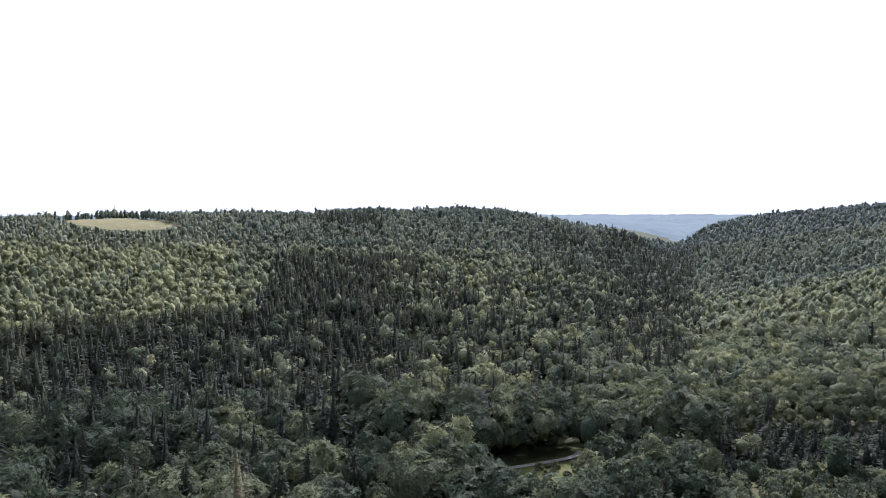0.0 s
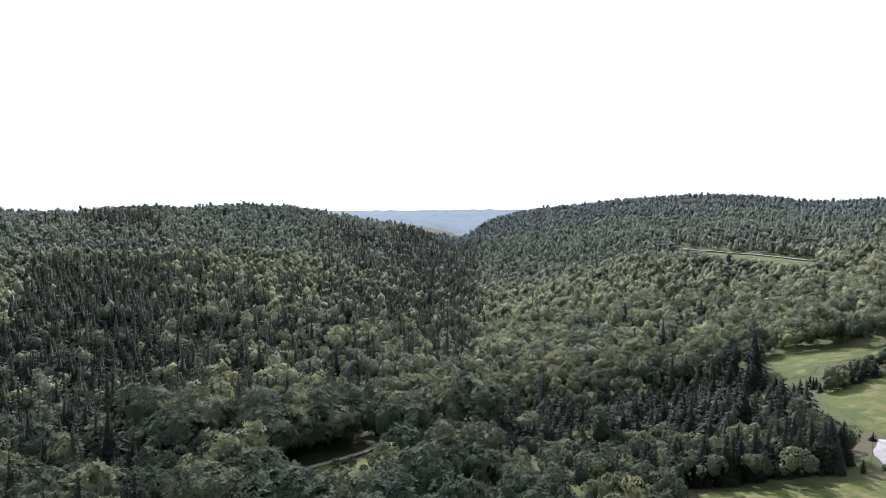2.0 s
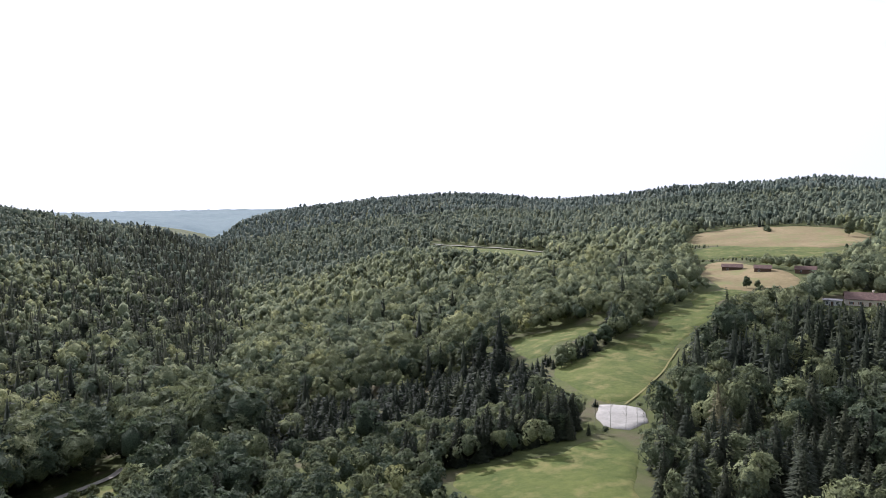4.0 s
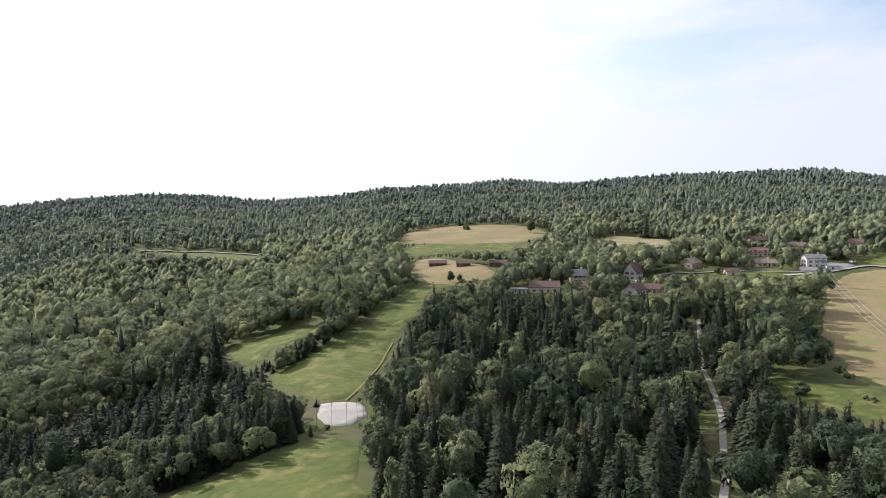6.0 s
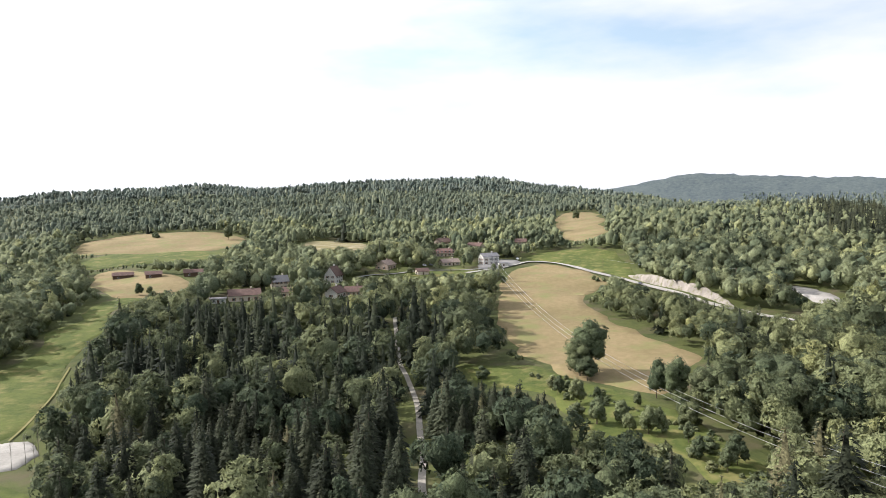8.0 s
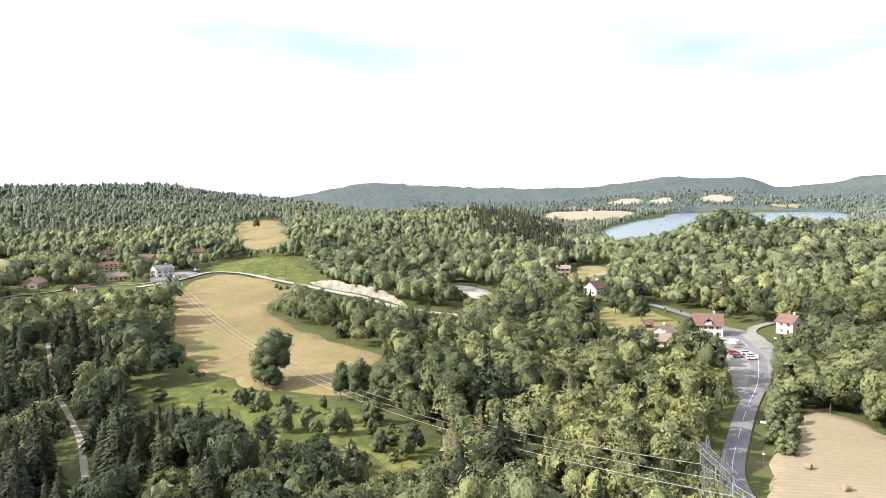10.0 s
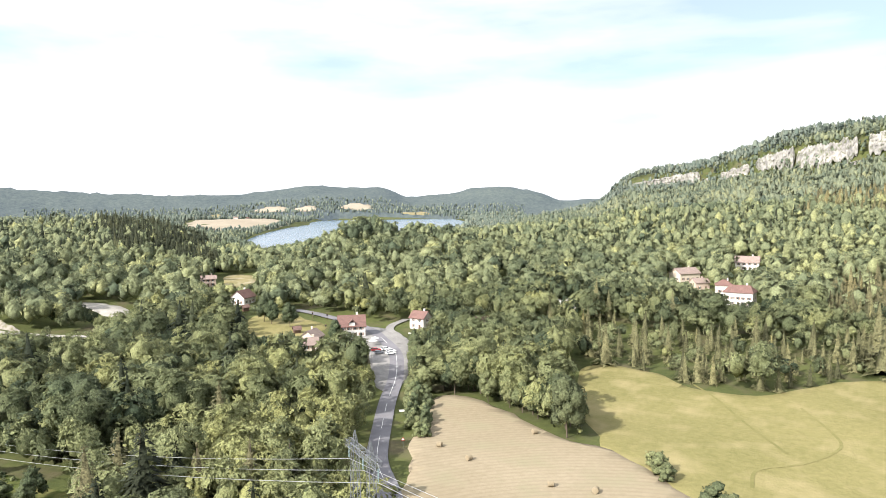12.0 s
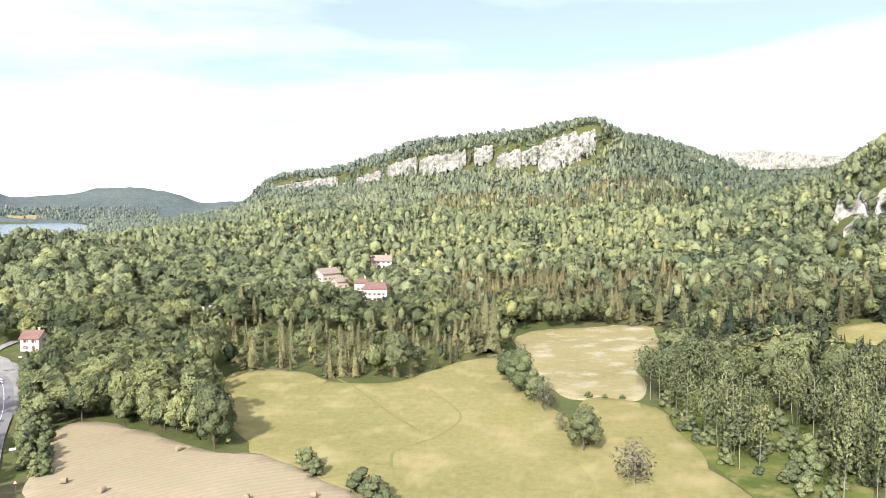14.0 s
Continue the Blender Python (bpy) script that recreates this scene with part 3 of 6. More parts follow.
SIDE_GLADE = [(236, 261), (249, 258), (263, 243), (269, 227), (253, 214), (238, 219), (228, 221), (211, 211), (216, 229)]
HILL_TAN = [(576, 384), (659, 425), (714, 420), (745, 373), (711, 291), (657, 256), (590, 248), (581, 305), (574, 350)]
HILL_GREEN = [(535, 351), (577, 330), (592, 249), (519, 226), (505, 300), (484, 316)]
BARN_TAN = [(461, 292), (488, 287), (458, 245), (429, 206), (394, 193), (378, 206), (371, 226), (418, 266)]
SMALL_FIELD = [(610, 195), (668, 190), (640, 130), (568, 120), (560, 157)]
TOP_GREEN = [(559, -8), (584, -40), (556, -82), (487, -82), (440, -80), (470, -64), (497, -53), (537, -28)]
LONG_FIELD = [(980, -66), (1010, -120), (800, -105), (620, -82), (610, -55), (760, -52)]
CREST_FIELD = [(-352, 932), (-377, 866), (-444, 847), (-520, 940), (-440, 1010)]
LAKE_FIELD = [bear(b_, d_) for b_, d_ in ((118.3, 1560), (118.6, 2000), (119.5, 2300), (122, 2350), (124.6, 2300), (126.5, 2150), (125.2, 1850), (123.8, 1560), (121.5, 1480))]
BANK = [(264, 18), (252, 2), (257, -10), (241, -18), (229, -29), (221, -40), (206, -46), (196, -54), (171, -52), (166, -60), (150, -54), (150, -44), (164, -43), (174, -38), (184, -34), (181, -22),
        (194, -18), (213, -15), (224, -6), (231, 4), (243, 16)]
VALLEY = [bear(b_, d_) for b_, d_ in ((5, 228), (8.5, 222), (11.5, 222), (12.5, 230), (10.5, 244), (8, 242))]
RIGHT_GLADE = [(-98, -312), (-120, -312), (-108, -274), (-92, -284)]
CLEARING = [(-20, -222), (-38, -226), (-62, -214), (-66, -184), (-52, -140), (-36, -128), (-34, -140), (-23, -174)]
GARDEN = [(273, -178), (315, -205), (306, -224), (283, -223), (263, -216), (257, -202), (260, -190)]
LAKE_LOT = [bear(b_, d_) for b_, d_ in ((121.2, 492), (122.5, 480), (123.8, 492), (123.7, 530), (122.4, 548), (121.3, 536))]
VILLAGE = [(431, 90), (452, 60), (468, 40), (472, 24), (500, 16), (508, 44), (490, 46), (478, 66), (455, 84)]

sheet("meadow", MEADOW, M_GRASS, 0.22, 6, "large sloping hay meadow with yellowing uncut grass", "meadow")
sheet("hay_field", HAY_FIELD, M_HAY, 0.30, 4, "freshly mown field with curved rows of pale hay", "field")
sheet("upper_pasture", UPPER, M_PALE, 0.26, 6, "pale dry pasture with bare chalky patches", "field")
sheet("lower_meadow", LOWER, M_GRASS, 0.34, 6, "strip of meadow between shrubs and a wood", "meadow")
sheet("dry_field", DRY_FIELD, M_DRY, 0.28, 7, "sunburnt brown pasture below the road", "field")
sheet("bank_meadow", BANK, M_GREEN, 0.20, 6, "scrubby green bank with low bushes", "meadow")
sheet("glade", GLADE, M_GREEN, 0.24, 6, "long green glade between the woods", "meadow")
sheet("near_glade", NEAR_GRASS, M_GREEN, 0.34, 5, "green clearing in the wood by a gravel square", "meadow")
sheet("side_glade", SIDE_GLADE, M_GREEN, 0.30, 6, "small green clearing behind a hedge", "meadow")
sheet("hill_field", HILL_TAN, M_DRY, 0.40, 14, "dry tan field on the hillside above the village", "field")
sheet("hill_meadow", HILL_GREEN, M_GREEN, 0.55, 14, "green lower edge of a hillside field", "meadow")
sheet("barn_field", BARN_TAN, M_DRY, 0.40, 10, "small dry field beside the barns", "field")
sheet("village_field", SMALL_FIELD, M_PALE, 0.40, 10, "pale green field behind the village", "field")
sheet("top_meadow", TOP_GREEN, M_GREEN, 0.40, 8, "bright green meadow above the road", "meadow")
sheet("long_field", LONG_FIELD, M_DRY, 0.50, 16, "long dry field rising through the woods", "field")
sheet("crest_field", CREST_FIELD, M_GRASS, 0.60, 16, "pale field on the crest of the wooded hill", "field")
sheet("lake_field", LAKE_FIELD, M_HARVEST, 0.80, 25, "harvested field on the lake shore", "field")
sheet("lake_lot", LAKE_LOT, M_PALE, 0.4, 5, "pale dry clearing in the woods towards the lake", "meadow")
sheet("garden", GARDEN, M_GRASS, 0.30, 5, "lawn with trees beside the houses", "garden")
sheet("village_green", VILLAGE, M_GREEN, 0.40, 8, "grass verges and gardens of the village", "garden")
FIELDS = [HAY_FIELD, MEADOW, UPPER, LOWER, DRY_FIELD, GLADE, NEAR_GRASS, SIDE_GLADE, HILL_TAN, HILL_GREEN, BARN_TAN, SMALL_FIELD, TOP_GREEN, LONG_FIELD,
          CREST_FIELD, LAKE_FIELD, GARDEN, VILLAGE, LAKE_LOT]

# roads
MAIN_ROAD = [(60, -66), (88, -88), (105, -102), (120, -113), (137, -131), (154, -150), (177, -177), (203, -202), (228, -218), (244, -226), (264, -232), (287, -233), (311, -233)]
SIDE_ROAD = [(212, -215), (224, -225), (234, -230), (242, -240), (246, -254)]
HILL_ROAD = [(478, 30), (506, 10), (536, -12), (530, -30), (508, -44), (466, -60), (432, -76), (400, -90), (370, -102), (348, -118), (326, -134)]
FOREST_TRACK = [(337, 57), (300, 50), (270, 44), (250, 38), (217, 30), (186, 25), (170, 22), (150, 20), (130, 16)]
VILLAGE_LANE = [(516, 10), (496, 28), (485, 46), (478, 66), (458, 84), (436, 98)]
VALLEY_TRACK = [bear(b_, d_) for b_, d_ in ((1.5, 228), (3.5, 231), (6, 236), (8.5, 243), (10.5, 251), (11.5, 262))]
FAR_ROAD = [(533, 730), (536, 660), (534, 612), (528, 560), (519, 517)]
VERGE = [(531, 690), (528, 620), (515, 515), (506, 506), (490, 492), (502, 560), (516, 635)]
GLADE_TRACK = [(175, 138), (190, 143), (215, 153), (231, 161), (250, 170)]
ribbon("road", MAIN_ROAD, (5.2, 5.8), M_ASPHALT, 0.50, "grey asphalt country road with a white line", "road")
ribbon("side_road", SIDE_ROAD, 4.0, M_YARD, 0.55, "pale side lane leaving the junction", "road")
ribbon("hill_road", HILL_ROAD, 5.0, M_GRAVEL, 0.60, "pale road climbing past a rock cutting", "road")
ribbon("forest_track", FOREST_TRACK, 1.8, M_TRACK, 0.35, "pale dirt track through the fir wood", "track")
ribbon("village_lane", VILLAGE_LANE, 3.4, M_YARD, 0.66, "pale lane between the village houses", "road")
ribbon("valley_track", VALLEY_TRACK, 2.4, M_TRACK, 0.60, "pale track at the valley bottom", "track")
ribbon("far_road", FAR_ROAD, 5.0, M_TRACK, 0.9, "pale road on the far wooded hillside", "road")
ribbon("glade_track", GLADE_TRACK, 0.7, M_TRAIL, 0.36, "worn trail along the edge of the glade", "track")
ROADS = [(MAIN_ROAD, 5.8), (SIDE_ROAD, 5), (HILL_ROAD, 6), (FOREST_TRACK, 3.3), (VILLAGE_LANE, 4.0), (VALLEY_TRACK, 4), (FAR_ROAD, 9)]

SQUARE = [(168, 143), (173, 139), (176, 131), (163, 121), (153, 122), (154, 131)]
JUNCTION = [(166, -157), (182, -171), (195, -181), (217, -201), (230, -210), (246, -221), (256, -229), (242, -233), (224, -227), (212, -221), (196, -203), (183, -191), (171, -176), (163, -164)]
YARD = [(498, 20), (516, 3), (536, -12), (548, 0), (538, 18), (520, 24)]
QUARRY = [(414, -158), (396, -173), (374, -171), (364, -160), (380, -157), (396, -158)]
sheet("gravel_square", SQUARE, M_GRAVEL, 0.40, 3, "white gravel square at the end of the glade", "parking", 1)
sheet("parking", JUNCTION, M_YARD, 0.42, 3, "pale gravel verge and parking at the junction", "parking", 1, 0.12)
sheet("quarry_yard", QUARRY, M_GRAVEL, 0.50, 4, "bare white yard in the woods", "yard", 1)
sheet("village_yard", YARD, M_YARD, 0.62, 5, "pale gravel lane and yards between the village houses", "yard")
sheet("road_verge", VERGE, M_GREEN, 0.6, 10, "pale grass strip below the far road", "verge")
sheet("valley_floor", VALLEY, M_GREEN, 0.24, 6, "grassy valley bottom with a track, in shade", "meadow")
sheet("right_glade", RIGHT_GLADE, M_GRASS, 0.3, 6, "small bright meadow between fir woods", "meadow")
sheet("clearing", CLEARING, M_GREEN, 0.24, 5, "rough green clearing under thin trees", "meadow")
OPEN = FIELDS + [BANK, VERGE, SQUARE, JUNCTION, QUARRY, YARD, CLEARING, VALLEY, RIGHT_GLADE]

# lake
bm = bmesh.new()
bm.faces.new([bm.verts.new((v.x, v.y, LAKE_Z)) for v in rounded(LAKE, 3)])
water_mat, wn_, wl_, wb = material("lake_water", 0.22)
wb.inputs["Base Color"].default_value = (0.12, 0.17, 0.22, 1)
wb.inputs["Specular IOR Level"].default_value = 0.5
bump(wn_, wl_, wb, noise_node(wn_, wl_, 0.12, 4, 0.6), 0.12, 0.4)
water = tagged(part("lake", bm, water_mat), "blue mountain lake among wooded shores", "lake", kind="structure")

# the far country behind the ridges: a plain backdrop of wooded hills, its haze painted as a faint glow
def far_land(x, y):
    return np.where(inside(x, y, LAKE), LAKE_Z - 2.0, land(x, y) - 3 + 15 * soft_step((np.hypot(x, y) - np.where(x > -y * 12, 1930, 2850)) / 160) + waves(x, y, 130, 71) * 3.0 + waves(x, y, 60, 72) * 3.5)


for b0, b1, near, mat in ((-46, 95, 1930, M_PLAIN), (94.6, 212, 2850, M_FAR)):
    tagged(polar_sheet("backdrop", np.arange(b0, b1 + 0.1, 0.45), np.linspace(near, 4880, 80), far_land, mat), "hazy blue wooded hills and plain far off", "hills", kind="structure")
FAR_FIELDS = []  # dry fields and pastures behind the lake
for b0, b1, d0, d1, mat in ((123.6, 126.4, 3120, 3420, M_HARVEST), (126.7, 128.7, 3080, 3330, M_HARVEST), (130.6, 133.2, 3180, 3450, M_HARVEST), (135.4, 138.0, 3080, 3220, M_PALE), (119.6, 121.4, 2900, 3150, M_PALE)):
    FAR_FIELDS.append([bear(b0, d0), bear((b0 + b1) / 2, d0 - 25), bear(b1, d0 + 20), bear(b1 - 0.2, d1), bear(b0 + 0.5, d1 - 30)])
    sheet("far_field", FAR_FIELDS[-1], mat, 2.5, 25, "distant dry field behind the lake", "field", height=far_land)
OPEN += FAR_FIELDS
ribbon("meadow_trail", [(86, -224), (74, -212), (57, -190), (45, -176)], 0.8, M_TRAIL, 0.30, "faint trodden trail through the meadow", "trail", flat=False)
ribbon("meadow_trail", [(52, -217), (41, -200), (36, -188), (40, -172), (47, -161), (45, -150)], 0.8, M_TRAIL, 0.30, "faint trodden trail through the meadow", "trail", flat=False)
# ---------------------------------------------------------------- trees
rng = np.random.RandomState(7)


def unit(v):
    return v / np.maximum(np.linalg.norm(v, axis=-1, keepdims=True), 1e-9)


ICO_V = unit(np.array([(0, 0, 1)] + [(math.cos(k * 1.2566) * 0.894, math.sin(k * 1.2566) * 0.894, 0.447) for k in range(5)]
                      + [(math.cos(k * 1.2566 + 0.628) * 0.894, math.sin(k * 1.2566 + 0.628) * 0.894, -0.447) for k in range(5)] + [(0, 0, -1)]))
ICO_F = np.array([(0, 1 + k, 1 + (k + 1) % 5) for k in range(5)] + [(1 + k, 6 + k, 1 + (k + 1) % 5) for k in range(5)]
                 + [(1 + (k + 1) % 5, 6 + k, 6 + (k + 1) % 5) for k in range(5)] + [(6 + k, 11, 6 + (k + 1) % 5) for k in range(5)])


def clumps(points, outward, size, r, droop=0.0):
    """One leafy triangle at each point, roughly square to outward."""
    n = len(points)
    normal = unit(outward + r.normal(0, 0.45, (n, 3)))
    a = unit(np.cross(normal, r.normal(0, 1, (n, 3))))
    b = np.cross(normal, a)
    ang = r.uniform(0, 6.28, n)[:, None]
    s = (size * r.uniform(0.6, 1.35, n))[:, None]
    tri = [points + s * (a * np.cos(ang + k) + b * np.sin(ang + k)) * (1.25 if k == 0 else 1.0) for k in (0, 2.1, 4.2)]
    v = np.stack(tri, 1).reshape(-1, 3)
    return v, np.arange(3 * n).reshape(n, 3), np.repeat(unit(outward + np.array([0, 0, 0.15])), 3, axis=0)


def join(pieces):
    vs, fs, ns, at = [], [], [], 0
    for v, f, n in pieces:
        vs.append(v)
        fs.append(f + at)
        ns.append(n)
        at += len(v)
    return np.concatenate(vs), np.concatenate(fs), np.concatenate(ns)


def broad_crown(seed, count, leaf, lobes=7, low=0.28, airy=False):
    """A crown of height about 1 (0.18 to 1) and width about 0.62: billowing lobes with dark gaps, leafy all over."""
    r = np.random.RandomState(seed)
    centres, radii = [], []
    for k in range(lobes):
        a = 2.4 * k + r.uniform(-0.5, 0.5)
        h = low + (0.76 - low) * ((k + r.uniform(0, 1)) / lobes)
        out = r.uniform(0.10, 0.20) * (1.2 - 1.1 * abs(h - 0.48))
        centres.append((out * math.cos(a), out * math.sin(a), h))
        radii.append(r.uniform(0.10, 0.19))
    centres.append((0.02, 0, 0.83))
    radii.append(0.15)
    centres, radii = np.array(centres), np.array(radii)
    which = r.choice(len(radii), count, p=radii ** 2 / (radii ** 2).sum())
    way = unit(r.normal(0, 1, (count, 3)) + np.array([0, 0, 0.25]))
    pts = centres[which] + way * radii[which][:, None] * r.uniform(0.84, 1.16, count)[:, None]
    bulge = unit(pts - np.array([0, 0, 0.45]))
    pieces = [clumps(pts, unit(way * 0.75 + bulge * 0.45), leaf, r)]
    if not airy:
        for c, rad in zip(centres, radii):
            v = ICO_V * rad * r.uniform(0.74, 1.0, (12, 1)) * (1.05, 1.05, 0.95) + c
            pieces.append((v, ICO_F, 0.5 * unit(ICO_V * 0.75 + unit(v - np.array([0, 0, 0.45])) * 0.45)))
    return join(pieces)


def tuft_crown(seed, count, leaf, lobes=5, core=0.64):
    """A crown of height about 1: one uneven closed heart, and leafy tufts on the lobes that bulge out of it."""
    r = np.random.RandomState(seed)
    tall, wide = r.uniform(0.36, 0.44), r.uniform(0.27, 0.33)
    way = unit(r.normal(0, 1, (lobes, 3)) * (1, 1, 0.6) + np.array([0, 0, 0.45]))
    mid = way * (wide * 0.62, wide * 0.62, tall * 0.62) + (0, 0, 0.56)
    rad = r.uniform(0.12, 0.19, lobes)
    which = r.choice(lobes, count, p=rad ** 2 / (rad ** 2).sum())
    out = unit(way[which] * 0.75 + r.normal(0, 0.62, (count, 3)) + np.array([0, 0, 0.12]))
    pts = mid[which] + out * (rad[which] * r.uniform(0.82, 1.14, count))[:, None]
    heart = ICO_V * r.uniform(0.72, 1.06, (12, 1)) * (wide, wide, tall) * core + (0, 0, 0.56)
    keep = ICO_V[ICO_F].mean(axis=1)[:, 2] > -0.75
    bulge = unit(out * 0.7 + unit(pts - np.array([0, 0, 0.42])) * 0.5)
    return join([clumps(pts, bulge, leaf, r), (heart, ICO_F[keep], 0.5 * ICO_V)])


def spray_fir(seed, count, size, low=0.05, core=0.125):
    """A spruce of height 1 and width about 0.34 made of many small drooping sprays round a slim core."""
    r = np.random.RandomState(seed)
    u = 1 - r.uniform(0.0, 1, count) ** 0.62  # more of them low down
    z = low + (0.97 - low) * u
    a = r.uniform(0, 6.28, count)
    tier = 0.82 + 0.30 * ((z * 11 + 0.15 * np.sin(a * 3)) % 1.0)
    q = (0.255 * (1 - u) ** 0.88 + 0.008) * r.uniform(0.72, 1.08, count) * (1.18 - 0.35 * ((z * 11) % 1.0)) * tier
    out = np.stack([np.cos(a), np.sin(a), np.zeros(count)], -1)
    side = np.stack([-np.sin(a), np.cos(a), np.zeros(count)], -1)
    p = out * q[:, None] * 0.78 + np.array([0, 0, 1]) * (z + 0.02)[:, None]
    s = (size * r.uniform(0.7, 1.3, count) * (0.45 + 0.75 * (1 - u)))[:, None]
    tip = p + out * s * 1.25 - np.array([0, 0, 1]) * s * r.uniform(0.35, 0.95, (count, 1))
    left = p + side * s * 0.6 - np.array([0, 0, 1]) * s * r.uniform(0.0, 0.4, (count, 1))
    right = p - side * s * 0.6 - np.array([0, 0, 1]) * s * r.uniform(0.0, 0.4, (count, 1))
    v = np.stack([tip, left, right], 1).reshape(-1, 3)
    n = np.repeat(unit(out + np.array([0, 0, 0.55])), 3, axis=0)
    k = 6
    ring = np.array([(core * g * math.cos(6.283 * i / k), core * g * math.sin(6.283 * i / k), low + 0.25 * (1 - g)) for i, g in enumerate(r.uniform(0.7, 1.3, k))] + [(0, 0, 0.98)])
    return join([(v, np.arange(3 * count).reshape(count, 3), n), (ring, np.array([(i, (i + 1) % k, k) for i in range(k)]), 0.5 * unit(ring * (1, 1, 0) + np.array([1e-6, 0, 0.04])))])


def far_broad(seed, tufts=5, sides=5, leaf=0.12):
    """A tree far off: an uneven dome of a few faces with ragged tufts."""
    r = np.random.RandomState(seed)
    top = r.uniform(0.9, 1.04)
    v = [(r.normal(0, 0.05), r.normal(0, 0.05), top)]
    for z, q in ((0.76, 0.22), (0.30, 0.28)):
        turn = r.uniform(0, 6.28)
        v += [(q * g * math.cos(turn + 6.283 * k / sides), q * g * math.sin(turn + 6.283 * k / sides), z + e)
              for k, (g, e) in enumerate(zip(r.uniform(0.7, 1.25, sides), r.normal(0, 0.07, sides)))]
    f = [(0, 1 + k, 1 + (k + 1) % sides) for k in range(sides)]
    for k in range(sides):
        a, b = 1 + k, 1 + (k + 1) % sides
        f += [(a, a + sides, b), (b, a + sides, b + sides)]
    v = np.array(v)
    n = unit(v - (0, 0, 0.40))
    if not tufts:
        return v, np.array(f), 0.5 * n
    pick = r.choice(sides + 1, tufts)
    return join([(v, np.array(f), 0.5 * n), clumps(v[pick] + r.normal(0, 0.06, (tufts, 3)) + n[pick] * 0.03, n[pick] * 2.0, leaf, r)])


def plant(name, shapes, places, mat, label, category):
    """Many trees in one mesh. places: arrays x, y, z, height, width factor, tint."""
    x, y, z, h, w, tint = places
    if not len(x):
        return None
    kind = rng.randint(0, len(shapes), len(x))
    turn = rng.uniform(0, 6.28, len(x))
    vs, fs, ts, ns, at = [], [], [], [], 0
    for k, (v, f, nv) in enumerate(shapes):
        s = kind == k
        n = int(s.sum())
        if not n:
            continue
        c, q = np.cos(turn[s])[:, None], np.sin(turn[s])[:, None]
        hx, wx = h[s][:, None], (h * w)[s][:, None]
        lean = rng.normal(0, 0.03, (2, n, 1))
        px = (v[:, 0] * c - v[:, 1] * q) * wx + v[:, 2] * hx * lean[0] + x[s][:, None]
        py = (v[:, 0] * q + v[:, 1] * c) * wx + v[:, 2] * hx * lean[1] + y[s][:, None]
        pz = v[:, 2] * hx + z[s][:, None]
        vs.append(np.stack([px, py, pz], -1).reshape(-1, 3))
        ns.append(np.stack([nv[:, 0] * c - nv[:, 1] * q, nv[:, 0] * q + nv[:, 1] * c, np.repeat(nv[None, :, 2], n, 0)], -1).reshape(-1, 3))
        fs.append((f[None] + (np.arange(n) * len(v))[:, None, None]).reshape(-1, 3) + at)
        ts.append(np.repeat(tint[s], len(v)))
        at += n * len(v)
    ob = new(name, mesh_from(name, np.concatenate(vs), np.concatenate(fs), mat, np.concatenate(ts), np.concatenate(ns)))
    return tagged(ob, label, category, kind="stuff")


def from_lines(x, y, line, reach):
    near = np.full(np.shape(x), 1e9)
    pts = [Vector(p) for p in line]
    for a, b in zip(pts, pts[1:]):
        d = b - a
        u = np.clip(((x - a.x) * d.x + (y - a.y) * d.y) / d.length_squared, 0, 1)
        near = np.minimum(near, np.hypot(x - a.x - u * d.x, y - a.y - u * d.y))
    return near < reach


HOUSE_SPOTS = []  # houses: x, y, size
CLEAR = []  # circles kept free of trees, filled by houses and masts: x, y, radius


SOFT_OPEN = [[tuple(v) for v in rounded(poly, 2)] for poly in OPEN]


def wooded(x, y):
    """True where trees may stand."""
    ok = np.ones(np.shape(x), bool)
    for poly in SOFT_OPEN:
        ok &= ~inside(x, y, poly)
    ok &= ~inside(x, y, LAKE)
    for line, reach in ROADS:
        ok &= ~from_lines(x, y, line, reach)
    for cx, cy, cr in CLEAR:
        ok &= np.hypot(x - cx, y - cy) > cr
    return ok


# sectors of fir wood: bearings, distances, share of firs; the first one's dark needles also stand in for a hollow's
# shade
FIRS = [(-45, -7, 95, 300, 0.35), (-45, -14, 300, 560, 0.85), (-14, -2, 300, 760, 0.88), (-2, 7, 300, 700, 0.50), (7, 13, 330, 1200, 0.45), (13, 20, 420, 1500, 0.7), (-10, -5, 950, 1080, 0.8),
        (21, 50, 212, 300, 0.97), (54, 84, 95, 335, 0.70), (79, 93, 95, 240, 0.74), (100, 129, 110, 330, 0.15),
        (112.5, 121, 570, 1000, 0.85), (106, 112, 500, 800, 0.12), (168, 186, 345, 480, 0.85), (186, 204, 240, 420, 0.65), (150, 171, 240, 312, 0.7),
        (166, 187, 700, 900, 0.5), (150, 166, 560, 760, 0.06), (128, 150, 300, 620, 0.015)]
BROWN = [(168, 204, 300, 490), (146, 174, 215, 335), (166, 187, 700, 900)]


def fir_share(b, d):
    share = np.where(b > 95, 0.01, 0.03) * np.where(d > 900, 0.4, 1.0)
    for b0, b1, d0, d1, s in FIRS:
        share = np.where((b > b0) & (b < b1) & (d > d0) & (d < d1), s, share)
    return share


